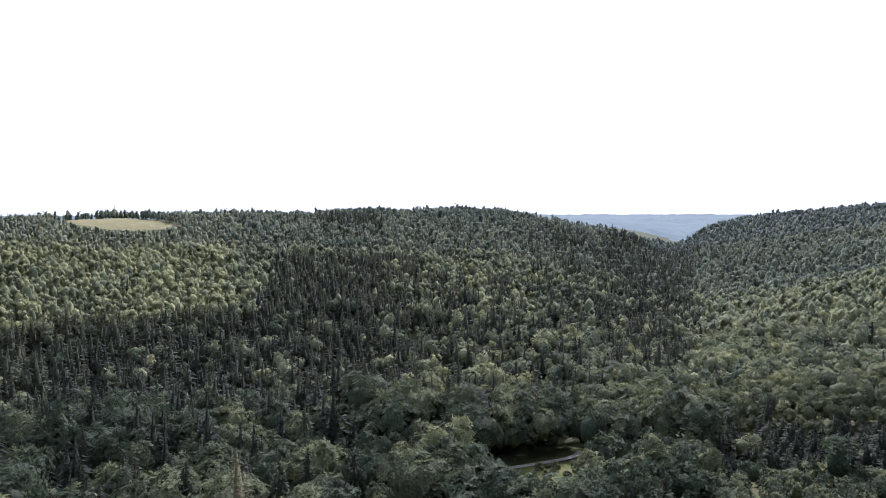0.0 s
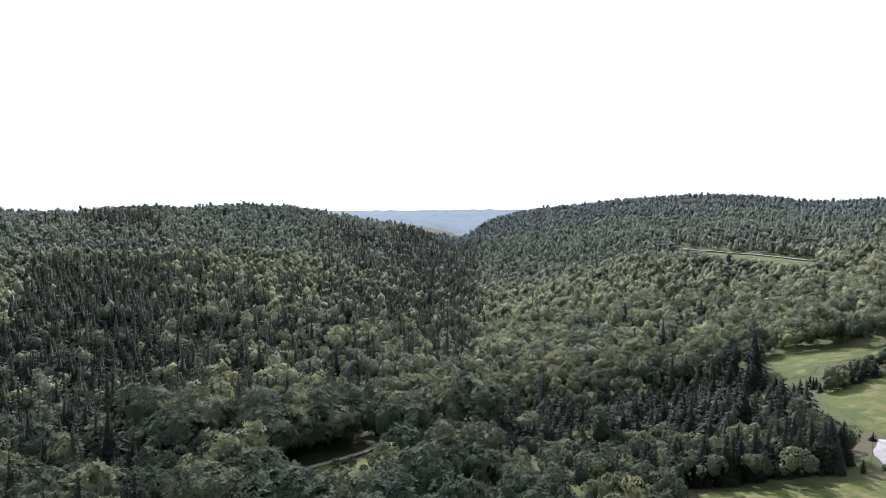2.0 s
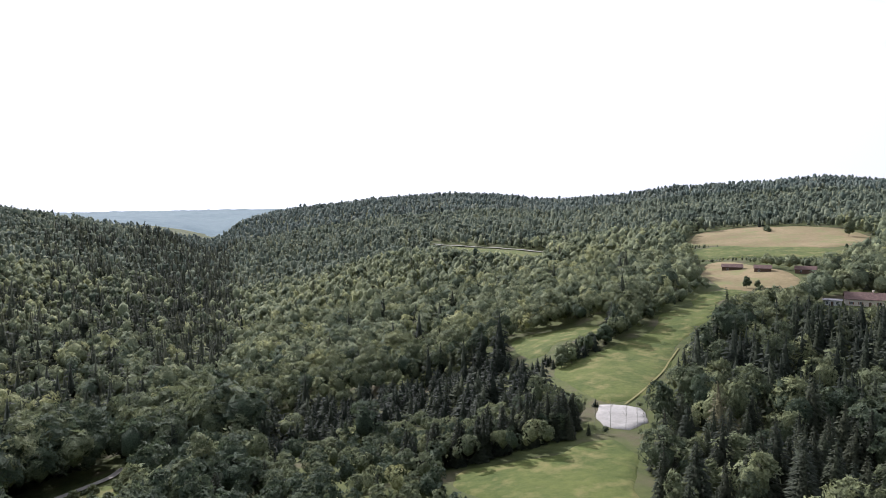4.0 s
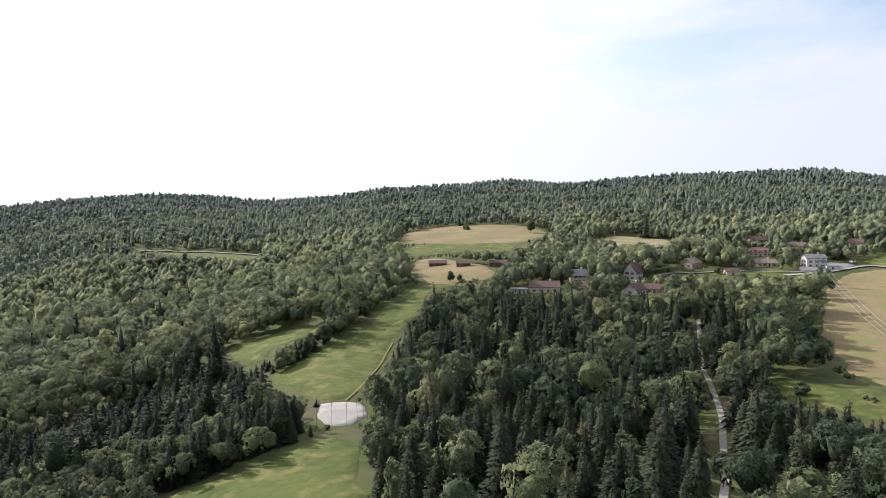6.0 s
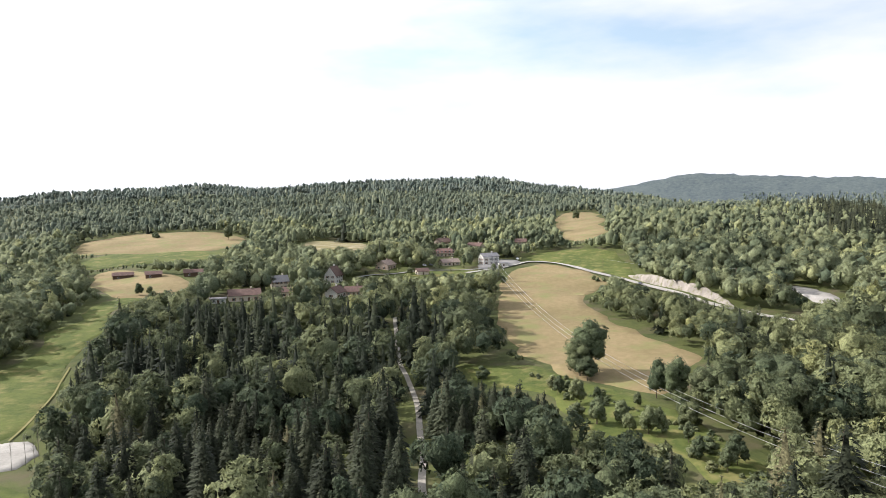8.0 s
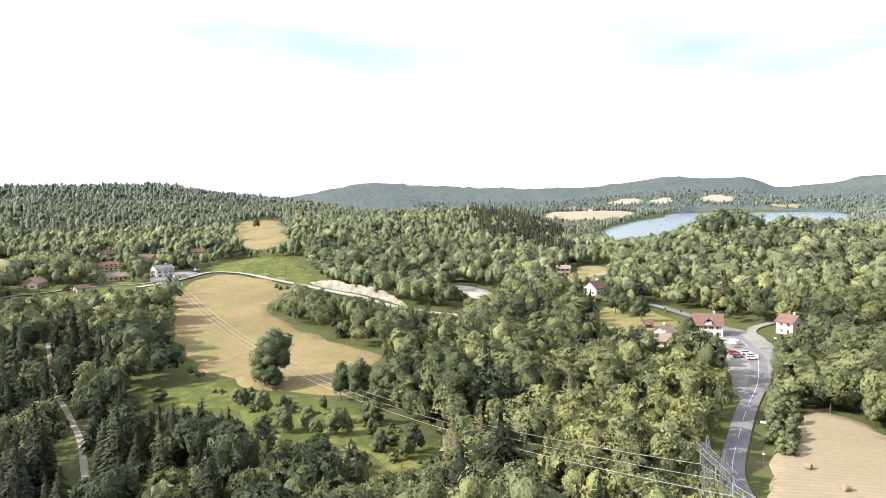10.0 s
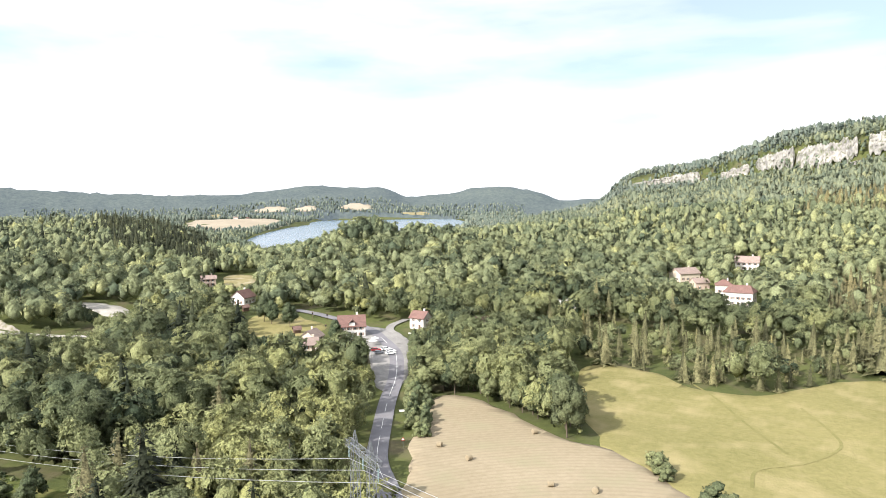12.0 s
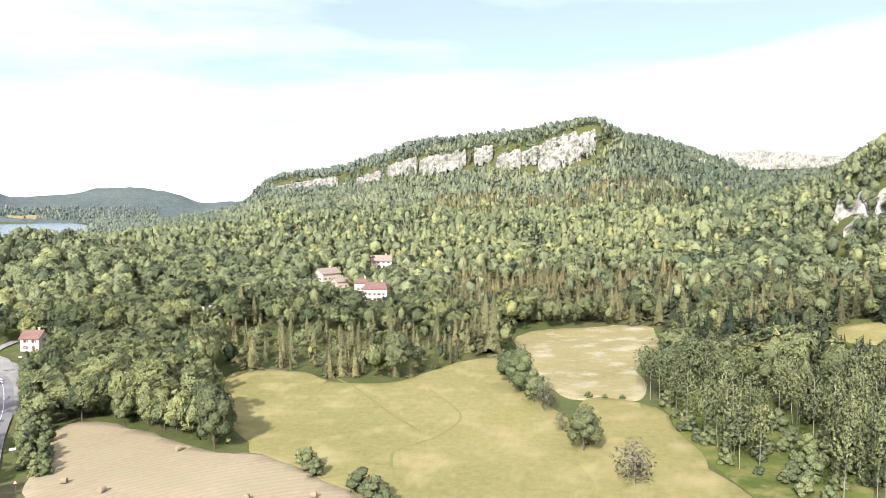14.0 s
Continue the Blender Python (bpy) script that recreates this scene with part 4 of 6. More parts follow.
# sectors of lighter or darker tint, placed to fit the camera's view: bearings, distances, shift
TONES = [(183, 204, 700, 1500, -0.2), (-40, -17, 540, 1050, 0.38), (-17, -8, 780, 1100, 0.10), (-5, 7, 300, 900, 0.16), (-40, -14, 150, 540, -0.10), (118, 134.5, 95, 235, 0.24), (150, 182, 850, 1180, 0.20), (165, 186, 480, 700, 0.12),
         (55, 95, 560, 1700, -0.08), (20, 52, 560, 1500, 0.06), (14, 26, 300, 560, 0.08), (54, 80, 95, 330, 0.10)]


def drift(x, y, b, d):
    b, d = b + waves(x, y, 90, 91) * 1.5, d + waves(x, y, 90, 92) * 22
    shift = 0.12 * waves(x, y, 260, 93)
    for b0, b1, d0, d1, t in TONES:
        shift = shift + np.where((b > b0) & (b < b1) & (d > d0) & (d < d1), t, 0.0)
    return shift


def scatter(d0, d1, spacing, b0=-42.0, b1=207.0):
    """Jittered places between two distances."""
    out = []
    d = d0
    while d < d1:
        n = int(radians(b1 - b0) * d / spacing)
        b = np.radians(b0) + (np.arange(n) + rng.uniform(-0.42, 0.42, n)) * spacing / d
        dd = d + rng.uniform(-0.42, 0.42, n) * spacing
        out.append(np.stack([dd * np.sin(b), dd * np.cos(b)], -1))
        d += spacing
    return np.concatenate(out).T


def sight_height(x, y, d):
    """The greatest tree height that keeps clearings, roads, houses, yards and the lake open to the camera's view."""
    cap = np.full(np.shape(x), 60.0)
    z = land(x, y)
    near = d < 1150
    nx, ny, nd, nz = x[near], y[near], d[near], z[near]
    side_x, side_y = ny / nd, -nx / nd
    low = np.full(np.shape(nx), 60.0)
    for s in (4, 9, 14, 20, 27, 35, 44, 54, 66, 80, 98, 118):
        free = np.zeros(np.shape(nx), bool)
        for off in (-3.8, 0.0, 3.8):
            px, py = nx * (1 + s / nd) + side_x * off, ny * (1 + s / nd) + side_y * off
            for poly in OPEN:
                free |= inside(px, py, poly)
            if off == 0.0:
                for hx, hy, size in HOUSE_SPOTS:
                    free |= np.hypot(px - hx, py - hy) < size * 0.80
                for line, reach in ROADS:
                    free |= from_lines(px, py, line, reach * 0.7)
        px, py = nx * (1 + s / nd), ny * (1 + s / nd)
        low = np.minimum(low, np.where(free, land(px, py) - nz + s * 0.92 * EYE_Z / nd, 60.0) + 0.4)
    cap[near] = low
    for s in (20, 40, 70, 100, 140, 190, 250):
        px, py = x * (1 + s / d), y * (1 + s / d)
        cap = np.minimum(cap, np.where(inside(px, py, LAKE), land(px, py) + 2.5 - z + s * 0.95 * EYE_Z / d + 0.4, 60.0))
    return cap


def on_cliff(b, d):
    """Places right before a bare face, whose trees would hide it."""
    cd = crest_at(np.clip(b, -60, 215))[0]
    bare = np.zeros(np.shape(b), bool)
    for face in FACES:
        bare |= (b > face[0] - 0.1) & (b < face[1] + 0.1)
    return bare & (d > cd * 0.800) & (d < cd * 0.84)


def grove(d0, d1, spacing, tall=1.0, b0=-36.0, b1=204.0):
    x, y = scatter(d0, d1, spacing, b0, b1)
    x, y = x + waves(x, y, 60, 21) * 1.5, y + waves(x, y, 60, 22) * 1.5
    b, d = np.degrees(np.arctan2(x, y)), np.hypot(x, y)
    b = np.where(b < -75, b + 360, b)
    limit = np.where((b > 97) & (b < 151), 4000, crest_at(np.clip(b, -60, 215))[0] * 1.06)
    keep = wooded(x, y) & (d < limit) & ~(on_cliff(b, d) & (rng.uniform(0, 1, len(x)) < 0.85))
    keep &= ~((b > 196.4) & (b < 206) & (d > 425) & (d < 600) & (rng.uniform(0, 1, len(x)) < 0.6))
    x, y, b, d = x[keep], y[keep], b[keep], d[keep]
    share = fir_share(b + waves(x, y, 80, 31) * 1.2, d + waves(x, y, 80, 32) * 14)
    patch = waves(x, y, 45, 41) * 0.16
    fir = rng.uniform(0, 1, len(x)) < share + patch * (share > 0.15)
    size = 1 + 0.16 * waves(x, y, 50, 51) + rng.normal(0, 0.23, len(x))
    h = np.where(fir, 15.5, 12.8) * np.clip(size, 0.45, 1.7) * tall * np.where(d < 330, 1.12, 1.0)
    plantation = (b > 21) & (b < 50) & (d > 212) & (d < 300)
    h = np.where(plantation, h * 0.50, h)
    h = np.where((b > 150) & (b < 171) & (d > 240) & (d < 312), h * 0.62, h)
    h = np.where((b > -45) & (b < 24) & (d > 235) & (d < 300), h * 1.4, h)
    h = np.where((b > 20) & (b < 50) & (d < 208), np.minimum(h, 9.5), h)
    h = np.where(fir & (b > 52) & (b < 95) & (d < 210), h * 0.84, h)
    h = np.where(fir & (b > 150) & (d > 312) & (d < 520), h * 0.86, h)
    w = np.where(fir, rng.uniform(0.95, 1.4, len(x)) * np.where(d < 330, 0.78, 1.0), rng.uniform(0.74, 1.18, len(x)) * np.where(d > 540, 0.80, 1.0))
    w = np.where(plantation, w * 1.6, w)
    # side-lit shade of near woods below bearing 114 is put into the tint
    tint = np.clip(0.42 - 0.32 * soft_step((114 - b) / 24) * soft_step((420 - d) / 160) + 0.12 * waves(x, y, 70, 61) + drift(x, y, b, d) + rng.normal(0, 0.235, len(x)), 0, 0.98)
    brown = np.zeros(len(x), bool)
    for b0, b1, r0, r1 in BROWN:
        brown |= (b > b0) & (b < b1) & (d > r0) & (d < r1) & fir & (rng.uniform(0, 1, len(x)) < np.where(b < 171.5, 1.0, 0.92))
    z = np.where(d > 2880, far_land(x, y) - 5.0, land(x, y) - 0.2)
    # trees that would hide open ground from the eye are lowered or left out
    cap = sight_height(x, y, d)
    h = np.minimum(h, cap)
    keep = cap > 2.2
    return np.stack([x, y, z, h, w, tint])[:, keep], fir[keep], brown[keep]


# ---------------------------------------------------------------- rock
def rock_wall(name, line, label, rows=14, seed=1, rough=3.0, lean=0.35, mat=M_ROCK):
    """A limestone wall. line: places x, y, foot, brow; broken by clefts and ledges."""
    r = np.random.RandomState(seed)
    p = np.array(line, float)
    n = len(p)
    out = -unit(p[:, :2])
    cleft = np.zeros(n)
    i = 0
    while i < n:
        k = r.randint(2, 8)
        cleft[i:i + k] = r.uniform(-1, 1)
        i += k
    v = np.zeros((n, rows, 3))
    for j in range(rows):
        t = j / (rows - 1)
        ledge = ((t * 4.3 + 0.4 * cleft) % 1.0) * 0.6
        push = rough * (0.8 * cleft + ledge + 0.5 * waves(p[:, 0] + 40 * t, p[:, 1] - 30 * t, 14, seed + 5) + 0.35 * r.normal(0, 1, n)) + 1.5
        h = p[:, 3] - p[:, 2]
        back = lean * h * t
        v[:, j, :2] = p[:, :2] + out * (push - back)[:, None]
        v[:, j, 2] = p[:, 2] + h * t * (1 + 0.06 * cleft) - 1.0 * (t == 0)
    v[:, -1, :2] -= out * rough * 2.5
    v[:, 0, :2] -= out * rough * 0.5
    i = (np.arange(n - 1)[:, None] * rows + np.arange(rows - 1)[None]).ravel()
    me = mesh_from(name, v.reshape(-1, 3), np.stack([i, i + rows, i + rows + 1, i + 1], -1), mat)
    return tagged(new(name, me), label, "cliff", kind="structure")


for k, (b0, b1, foot0, foot1, brow0, brow1) in enumerate(FACES):
    line = []
    for q in np.arange(b0, b1, 0.07):
        u = (q - b0) / (b1 - b0)
        mid, half = (foot0 + brow0 + (foot1 + brow1 - foot0 - brow0) * u) / 2, (brow0 - foot0 + (brow1 - foot1 - brow0 + foot0) * u) / 2
        half *= min(1.0, 11 * u + 0.35, 11 * (1 - u) + 0.35)
        lo, hi = mid - half * (1 + 0.22 * math.sin(q * 9.7 + k) + 0.12 * math.sin(q * 23)), mid + half * (1 + 0.10 * math.sin(q * 7.3 + k) + 0.08 * math.sin(q * 31))
        cd, cb = float(crest_at(q)[0]), [c[0] for c in CLIFF]
        whole = [float(glide(q, cb, [c[i] for c in CLIFF])) for i in (1, 2)]
        at = cd * (0.816 + 0.025 * min(1.0, max(0.0, (lo - whole[0]) / (whole[1] - whole[0]))))
        line.append((*bear(q, at), EYE_Z + at * math.tan(radians(lo)), EYE_Z + at * math.tan(radians(hi)) + 1.0))
    rock_wall("cliff_face", line, "pale limestone cliff face below the wooded summit", 18, 40 + k, 2.6, 0.30)
rock_wall("cliff_far", [(*bear(b, 2270), 60 + 2270 * math.tan(radians(2.6)), 60 + 2270 * math.tan(radians(4.15 - 0.16 * max(0, b - 192.5)))) for b in np.arange(189.5, 198.4, 0.12)],
          "distant white limestone cliff behind the saddle", 12, 9, 5.0, 0.3)
rock_wall("cliff_knob", [(*bear(b, 1120), 60 + 1120 * math.tan(radians(2.5)), 60 + 1120 * math.tan(radians(3.7 - 0.5 * abs(b - 188.2)))) for b in np.arange(187.5, 188.9, 0.12)],
          "small pale rock tower in the hillside wood", 10, 12, 2.5, 0.4)
for k, (b0, b1, d, tall, word) in enumerate(((196.8, 199.6, 525, 16, "tilted"), (197.8, 201.2, 495, 19, "tall"), (199.8, 203.5, 500, 11, "stepped"), (199.0, 202.0, 528, 8, "weathered"), (201.5, 206, 545, 12, "broken"), (199.5, 205, 575, 13, "ragged"))):
    line = []
    for b in np.arange(b0, b1, 0.13):
        x, y = bear(b, d + 5 * math.sin(b * 2.2))
        z = float(land(x, y))
        u = (b - b0) / (b1 - b0)
        line.append((x, y, z - 2, z + tall * min(1, 4 * u + 0.2, 4 * (1 - u) + 0.2) * (0.75 + 0.25 * math.sin(b * 5))))
    rock_wall("crag", line, "%s limestone crag on the steep slope" % word, 10, 20 + k, 1.5, 0.5)
cut = spline([(452, -75), (434, -81), (403, -94), (384, -102), (371, -108), (362, -113)], 14)
rock_wall("rock_cutting", [(v.x, v.y, float(land(v.x, v.y)) - 1.5, float(land(v.x, v.y)) + 0.6 + 4.2 * min(1, 4 * i / len(cut), 3 * (1 - i / len(cut))) + 0.3 * math.sin(i * 0.7)) for i, v in enumerate(cut)],
          "blasted beige rock face beside the road", 9, 31, 0.45, 0.75, M_CUT)
for x, y, h, w in ((171, -287, 3.5, 4), (176, -289, 2.5, 3), (254, -306, 5, 3), (247, -301, 3, 3)):
    z = float(land(x, y))
    b = math.degrees(math.atan2(x, y))
    side = Vector((math.cos(radians(b)), -math.sin(radians(b))))
    rock_wall("outcrop", [(x + side.x * s, y + side.y * s, z - 2, z + h * (1 - 0.75 * (s / w) ** 2) + 2) for s in np.linspace(-w, w, 16)], "pale rock outcrop among the trees", 9, int(x), 1.9, 0.35)


# ---------------------------------------------------------------- buildings
def box(bm, x0, x1, y0, y1, z0, z1):
    v = [bm.verts.new((x, y, z)) for z in (z0, z1) for x, y in ((x0, y0), (x1, y0), (x1, y1), (x0, y1))]
    for f in ((3, 2, 1, 0), (4, 5, 6, 7), (0, 1, 5, 4), (1, 2, 6, 5), (2, 3, 7, 6), (3, 0, 4, 7)):
        bm.faces.new([v[i] for i in f])
    return v


def sub(name, bm, mat, parent, label=""):
    return part(name, bm, mat, parent, label)




def house(x, y, w, d, h, turn, roof_mat, wall_mat, label, pitch=0.75, windows=3, storeys=2, chimney=True, gable_windows=1, name="house", shutters=True, dormer=False, hip=0.0):
    """A house with its ridge along w; the long front looks to the origin, turned by some degrees."""
    b = math.degrees(math.atan2(x, y))
    HOUSE_SPOTS.append((x, y, max(w, d)))
    corner = [(x + sx * w / 2, y + sy * d / 2) for sx in (-1, 1) for sy in (-1, 1)]
    z = min(float(land(*c)) for c in corner)
    root = tagged(new(name), label, "house")
    root.matrix_world = pose(x, y, z, 0, 0, -b + turn)
    rise = d / 2 * pitch
    bm = bmesh.new()
    box(bm, -w / 2, w / 2, -d / 2, d / 2, -1.0, h)
    if hip == 0:
        for s in (-1, 1):
            f = [bm.verts.new((s * w / 2, -d / 2, h)), bm.verts.new((s * w / 2, d / 2, h)), bm.verts.new((s * w / 2, 0, h + rise))]
            g = [bm.verts.new((s * (w / 2 - 0.3), v.co.y, v.co.z)) for v in f]
            bm.faces.new(f), bm.faces.new(g[::-1])
            for i in range(3):
                bm.faces.new((f[i], g[i], g[(i + 1) % 3], f[(i + 1) % 3]))
    bmesh.ops.recalc_face_normals(bm, faces=bm.faces[:])
    wall = sub("wall", bm, wall_mat, root)
    bm = bmesh.new()
    o, t = 0.55, 0.22
    inner = hip * d / 2
    for s in (-1, 1):
        low, top = (s * (d / 2 + o), h - o * pitch), (0, h + rise)
        quad = [(-w / 2 - o, *low), (w / 2 + o, *low), (w / 2 + o - inner, *top), (-w / 2 - o + inner, *top)]
        a = [bm.verts.new(q) for q in quad]
        c = [bm.verts.new((q[0], q[1], q[2] + t)) for q in quad]
        bm.faces.new(a), bm.faces.new(c[::-1])
        for i in range(4):
            bm.faces.new((a[i], c[i], c[(i + 1) % 4], a[(i + 1) % 4]))
    if hip:
        for s in (-1, 1):
            tri = [(s * (w / 2 + o), -d / 2 - o, h - o * pitch), (s * (w / 2 + o), d / 2 + o, h - o * pitch), (s * (w / 2 + o - inner), 0, h + rise)]
            a = [bm.verts.new(q) for q in tri]
            c = [bm.verts.new((q[0], q[1], q[2] + t)) for q in tri]
            bm.faces.new(a), bm.faces.new(c[::-1])
            for i in range(3):
                bm.faces.new((a[i], c[i], c[(i + 1) % 3], a[(i + 1) % 3]))
    bmesh.ops.recalc_face_normals(bm, faces=bm.faces[:])
    roof = sub("roof", bm, roof_mat, root)
    if chimney:
        bm = bmesh.new()
        cx = w * 0.22
        box(bm, cx - 0.4, cx + 0.4, 0.2, 0.9, h + rise * 0.6, h + rise + 1.0)
        box(bm, cx - 0.5, cx + 0.5, 0.1, 1.0, h + rise + 1.0, h + rise + 1.15)
        sub("chimney", bm, wall_mat, roof)
    if dormer:
        bm = bmesh.new()
        box(bm, -1.3, 1.3, -d / 2 - 0.1, 0, h - 0.2, h + 1.5)
        sub("dormer_wall", bm, wall_mat, roof)
        bm = bmesh.new()
        for s in (-1, 1):
            q = [(s * 1.8, -d / 2 - 0.6, h + 1.2), (0, -d / 2 - 0.6, h + 2.7), (0, 0.2, h + 2.7), (s * 1.8, 0.2, h + 1.2)]
            a = [bm.verts.new(v) for v in q]
            c = [bm.verts.new((v[0], v[1], v[2] + t)) for v in q]
            bm.faces.new(a), bm.faces.new(c[::-1])
            for i in range(4):
                bm.faces.new((a[i], c[i], c[(i + 1) % 4], a[(i + 1) % 4]))
        bmesh.ops.recalc_face_normals(bm, faces=bm.faces[:])
        sub("dormer_roof", bm, roof_mat, roof)

    def window(px, pz, face, ww=1.0, wh=1.35, door=False):
        def put(bm_, u0, u1, z0, z1, out0, out1):
            if face in (-1, 1):
                yy = sorted((face * (d / 2 + out0), face * (d / 2 + out1)))
                box(bm_, u0, u1, yy[0], yy[1], z0, z1)
            else:
                s = 1 if face == 2 else -1
                xx = sorted((s * (w / 2 + out0), s * (w / 2 + out1)))
                box(bm_, xx[0], xx[1], u0, u1, z0, z1)
        bm_ = bmesh.new()
        e = 0.09
        for u0, u1, z0, z1 in ((px - ww / 2, px + ww / 2, pz - e, pz), (px - ww / 2, px + ww / 2, pz + wh, pz + wh + e), (px - ww / 2 - e, px - ww / 2, pz, pz + wh),
                               (px + ww / 2, px + ww / 2 + e, pz, pz + wh), (px - 0.03, px + 0.03, pz, pz + wh)):
            put(bm_, u0, u1, z0, z1, -0.02, 0.07)
        fr = sub("door" if door else "window", bm_, M_TIMBER if door else M_FRAME, root)
        bm_ = bmesh.new()
        put(bm_, px - ww / 2, px + ww / 2, pz, pz + wh, -0.05, 0.03)
        sub("leaf" if door else "pane", bm_, M_TIMBER if door else M_GLASSY, fr)
        if shutters and not door:
            for s in (-1, 1):
                bm_ = bmesh.new()
                c = px + s * (ww / 2 + 0.33)
                put(bm_, c - 0.24, c + 0.24, pz, pz + wh, 0.01, 0.06)
                sub("shutter", bm_, M_SHUTTER, fr)

    for lv in range(storeys):
        for i in range(windows):
            px = (i + 0.5) / windows * (w - 1.2) - (w - 1.2) / 2
            if lv == 0 and i == windows // 2:
                window(px, 0.1, -1, 1.0, 2.05, True)
            else:
                window(px, 0.9 + 2.7 * lv, -1)
        for face in (2, -2):
            for i in range(gable_windows):
                window((i + 0.5) / gable_windows * (d - 1.5) - (d - 1.5) / 2, 0.9 + 2.7 * lv, face)
    return root


# by the junction
house(242, -213, 12, 9, 5.4, 4, M_ROOF_RED, M_WHITE, "large white inn with a red tiled roof and gabled dormer", 0.95, 4, 2, dormer=True)
house(226, -243, 8, 7, 5.4, -35, M_ROOF_RED, M_WHITE, "small white house with a red roof at the wood's edge", 0.8, 2, 2)
house(245, -192, 9, 8, 3.0, 65, M_ROOF_PALE, M_CREAM, "low cottage with a weathered tiled roof", 0.7, 2, 1)
house(235, -183, 7, 6, 2.8, 5, M_ROOF_PALE, M_CREAM, "small cottage wing with a pale tiled roof", 0.8, 2, 1)
house(262, -197, 3, 3, 2.2, 10, M_ROOF_BROWN, M_TIMBER, "little wooden shed with a pitched roof", 0.8, 1, 1, False, 0, "shed", False)
house(354, -228, 13, 9, 4.2, 60, M_ROOF_RED, M_WHITE, "white chalet with a bright red roof", 0.85, 3, 1, gable_windows=2)
house(330, -214, 3, 3, 2.4, 20, M_ROOF_BROWN, M_TIMBER, "brown wooden kiosk on the lawn", 0.7, 1, 1, False, 0, "kiosk", False)
house(421, -245, 10, 8, 5.2, 0, M_ROOF_PALE, M_PINK, "ochre house half hidden by trees", 0.5, 3, 2)
house(199, -256, 6, 5, 3.0, 10, M_ROOF_BROWN, M_TIMBER, "dark wooden cabin among tall trees", 0.7, 2, 1, False, 1, "cabin", False)
# hamlet under the cliffs
house(126, -394, 15, 11, 7.5, -12, M_ROOF_RED, M_WHITE, "big white farmhouse with a red hipped roof", 0.6, 5, 2, hip=0.5, gable_windows=2)
house(141, -412, 9, 9, 7.8, 5, M_ROOF_RED, M_WHITE, "square white house with a red roof", 0.6, 3, 2, hip=0.9)
house(160, -424, 9, 8, 4.5, 30, M_ROOF_PALE, M_PINK, "ochre barn house beside the farm", 0.6, 2, 1)
house(178, -446, 16, 11, 5.0, 40, M_ROOF_PALE, M_CREAM, "long farm building with a faded tiled roof", 0.6, 4, 1, gable_windows=2)
house(153, -492, 15, 10, 5.6, -3, M_ROOF_PALE, M_WHITE, "white house with a pale tiled roof on the slope", 0.75, 4, 2)
# village above the fir wood
house(361, 158, 8, 5, 2.8, 0, M_ROOF_GREY, M_WHITE, "white prefabricated shed with a flat grey roof", 0.15, 3, 1, False, 1, "shed", False)
house(373, 148, 17, 11, 3.6, 5, M_ROOF_BROWN, M_CREAM, "low house with a broad brown-red roof", 0.5, 4, 1)
house(381, 126, 8, 7, 3.4, 0, M_ROOF_BROWN, M_CREAM, "small house with a brown roof between trees", 0.6, 2, 1)
house(404, 138, 9, 8, 5.0, 15, M_ROOF_GREY, M_CREAM, "grey-roofed house behind dark trees", 0.8, 3, 2)
house(424, 110, 10, 8, 5.4, 65, M_ROOF_BROWN, M_WHITE, "steep gabled white house with a dark red roof", 1.3, 3, 2, gable_windows=2)
house(381, 98, 10, 8, 3.4, 60, M_ROOF_BROWN, M_WHITE, "white bungalow with a brown gable roof", 0.75, 3, 1)
house(392, 90, 10, 8, 3.0, 0, M_ROOF_BROWN, M_CREAM, "low house with a dark brown roof", 0.6, 3, 1)
house(486, 88, 12, 10, 3.6, 60, M_ROOF_PALE, M_PINK, "ochre bungalow with a faded tiled roof", 0.6, 3, 1, gable_windows=2)
house(470, 60, 8, 6, 3.0, 20, M_ROOF_BROWN, M_CREAM, "small garage with a brown roof", 0.6, 1, 1, False)
house(562, 53, 17, 12, 3.2, 10, M_ROOF_RED, M_CREAM, "large cream village house with a red tiled roof", 0.5, 5, 2, hip=0.6)
house(524, 46, 14, 9, 2.9, 25, M_ROOF_PALE, M_CREAM, "long low village house with a pale roof", 0.5, 4, 1)
house(612, 30, 13, 10, 2.9, -25, M_ROOF_BROWN, M_CREAM, "bungalow with a wide brown roof", 0.5, 3, 1)
house(640, 62, 13, 10, 3.0, 40, M_ROOF_BROWN, M_PINK, "village house half hidden by trees", 0.6, 3, 1)
house(529, 16, 13, 9, 6.6, 25, M_ROOF_GREY, M_WHITE, "tall white village house with a grey roof", 0.5, 3, 2, gable_windows=2)
house(521, 5, 7, 5, 3.0, 10, M_ROOF_GREY, M_WHITE, "white flat-roofed garage beside a house", 0.15, 1, 1, False, 1, "garage", False)
house(640, -10, 10, 8, 3.4, 0, M_ROOF_BROWN, M_PINK, "small house at the edge of the wood", 0.6, 2, 1)
# barns below the hill field
for x, y, w in ((447, 262, 13), (441, 237, 10), (449, 213, 12)):
    house(x, y, w, 7, 3.0, 0, M_ROOF_BROWN, M_TIMBER, "dark timber barn with a low brown roof", 0.5, 2, 1, False, 0, "barn", False)
# lakeside village, far off
for i in range(12):
    b, d = 121.6 + 3.4 * i / 11 + 0.2 * math.sin(i * 4.1), 2480 + 130 * math.sin(i * 2.3)
    x, y = bear(b, d)
    house(x, y, 14, 10, 5.5, 25 * math.sin(i * 1.7), (M_ROOF_PALE, M_ROOF_RED)[i % 2], (M_WHITE, M_CREAM)[i % 2], "distant lakeside village house with a tiled roof", 0.7, 2, 1, False, 0, shutters=False)


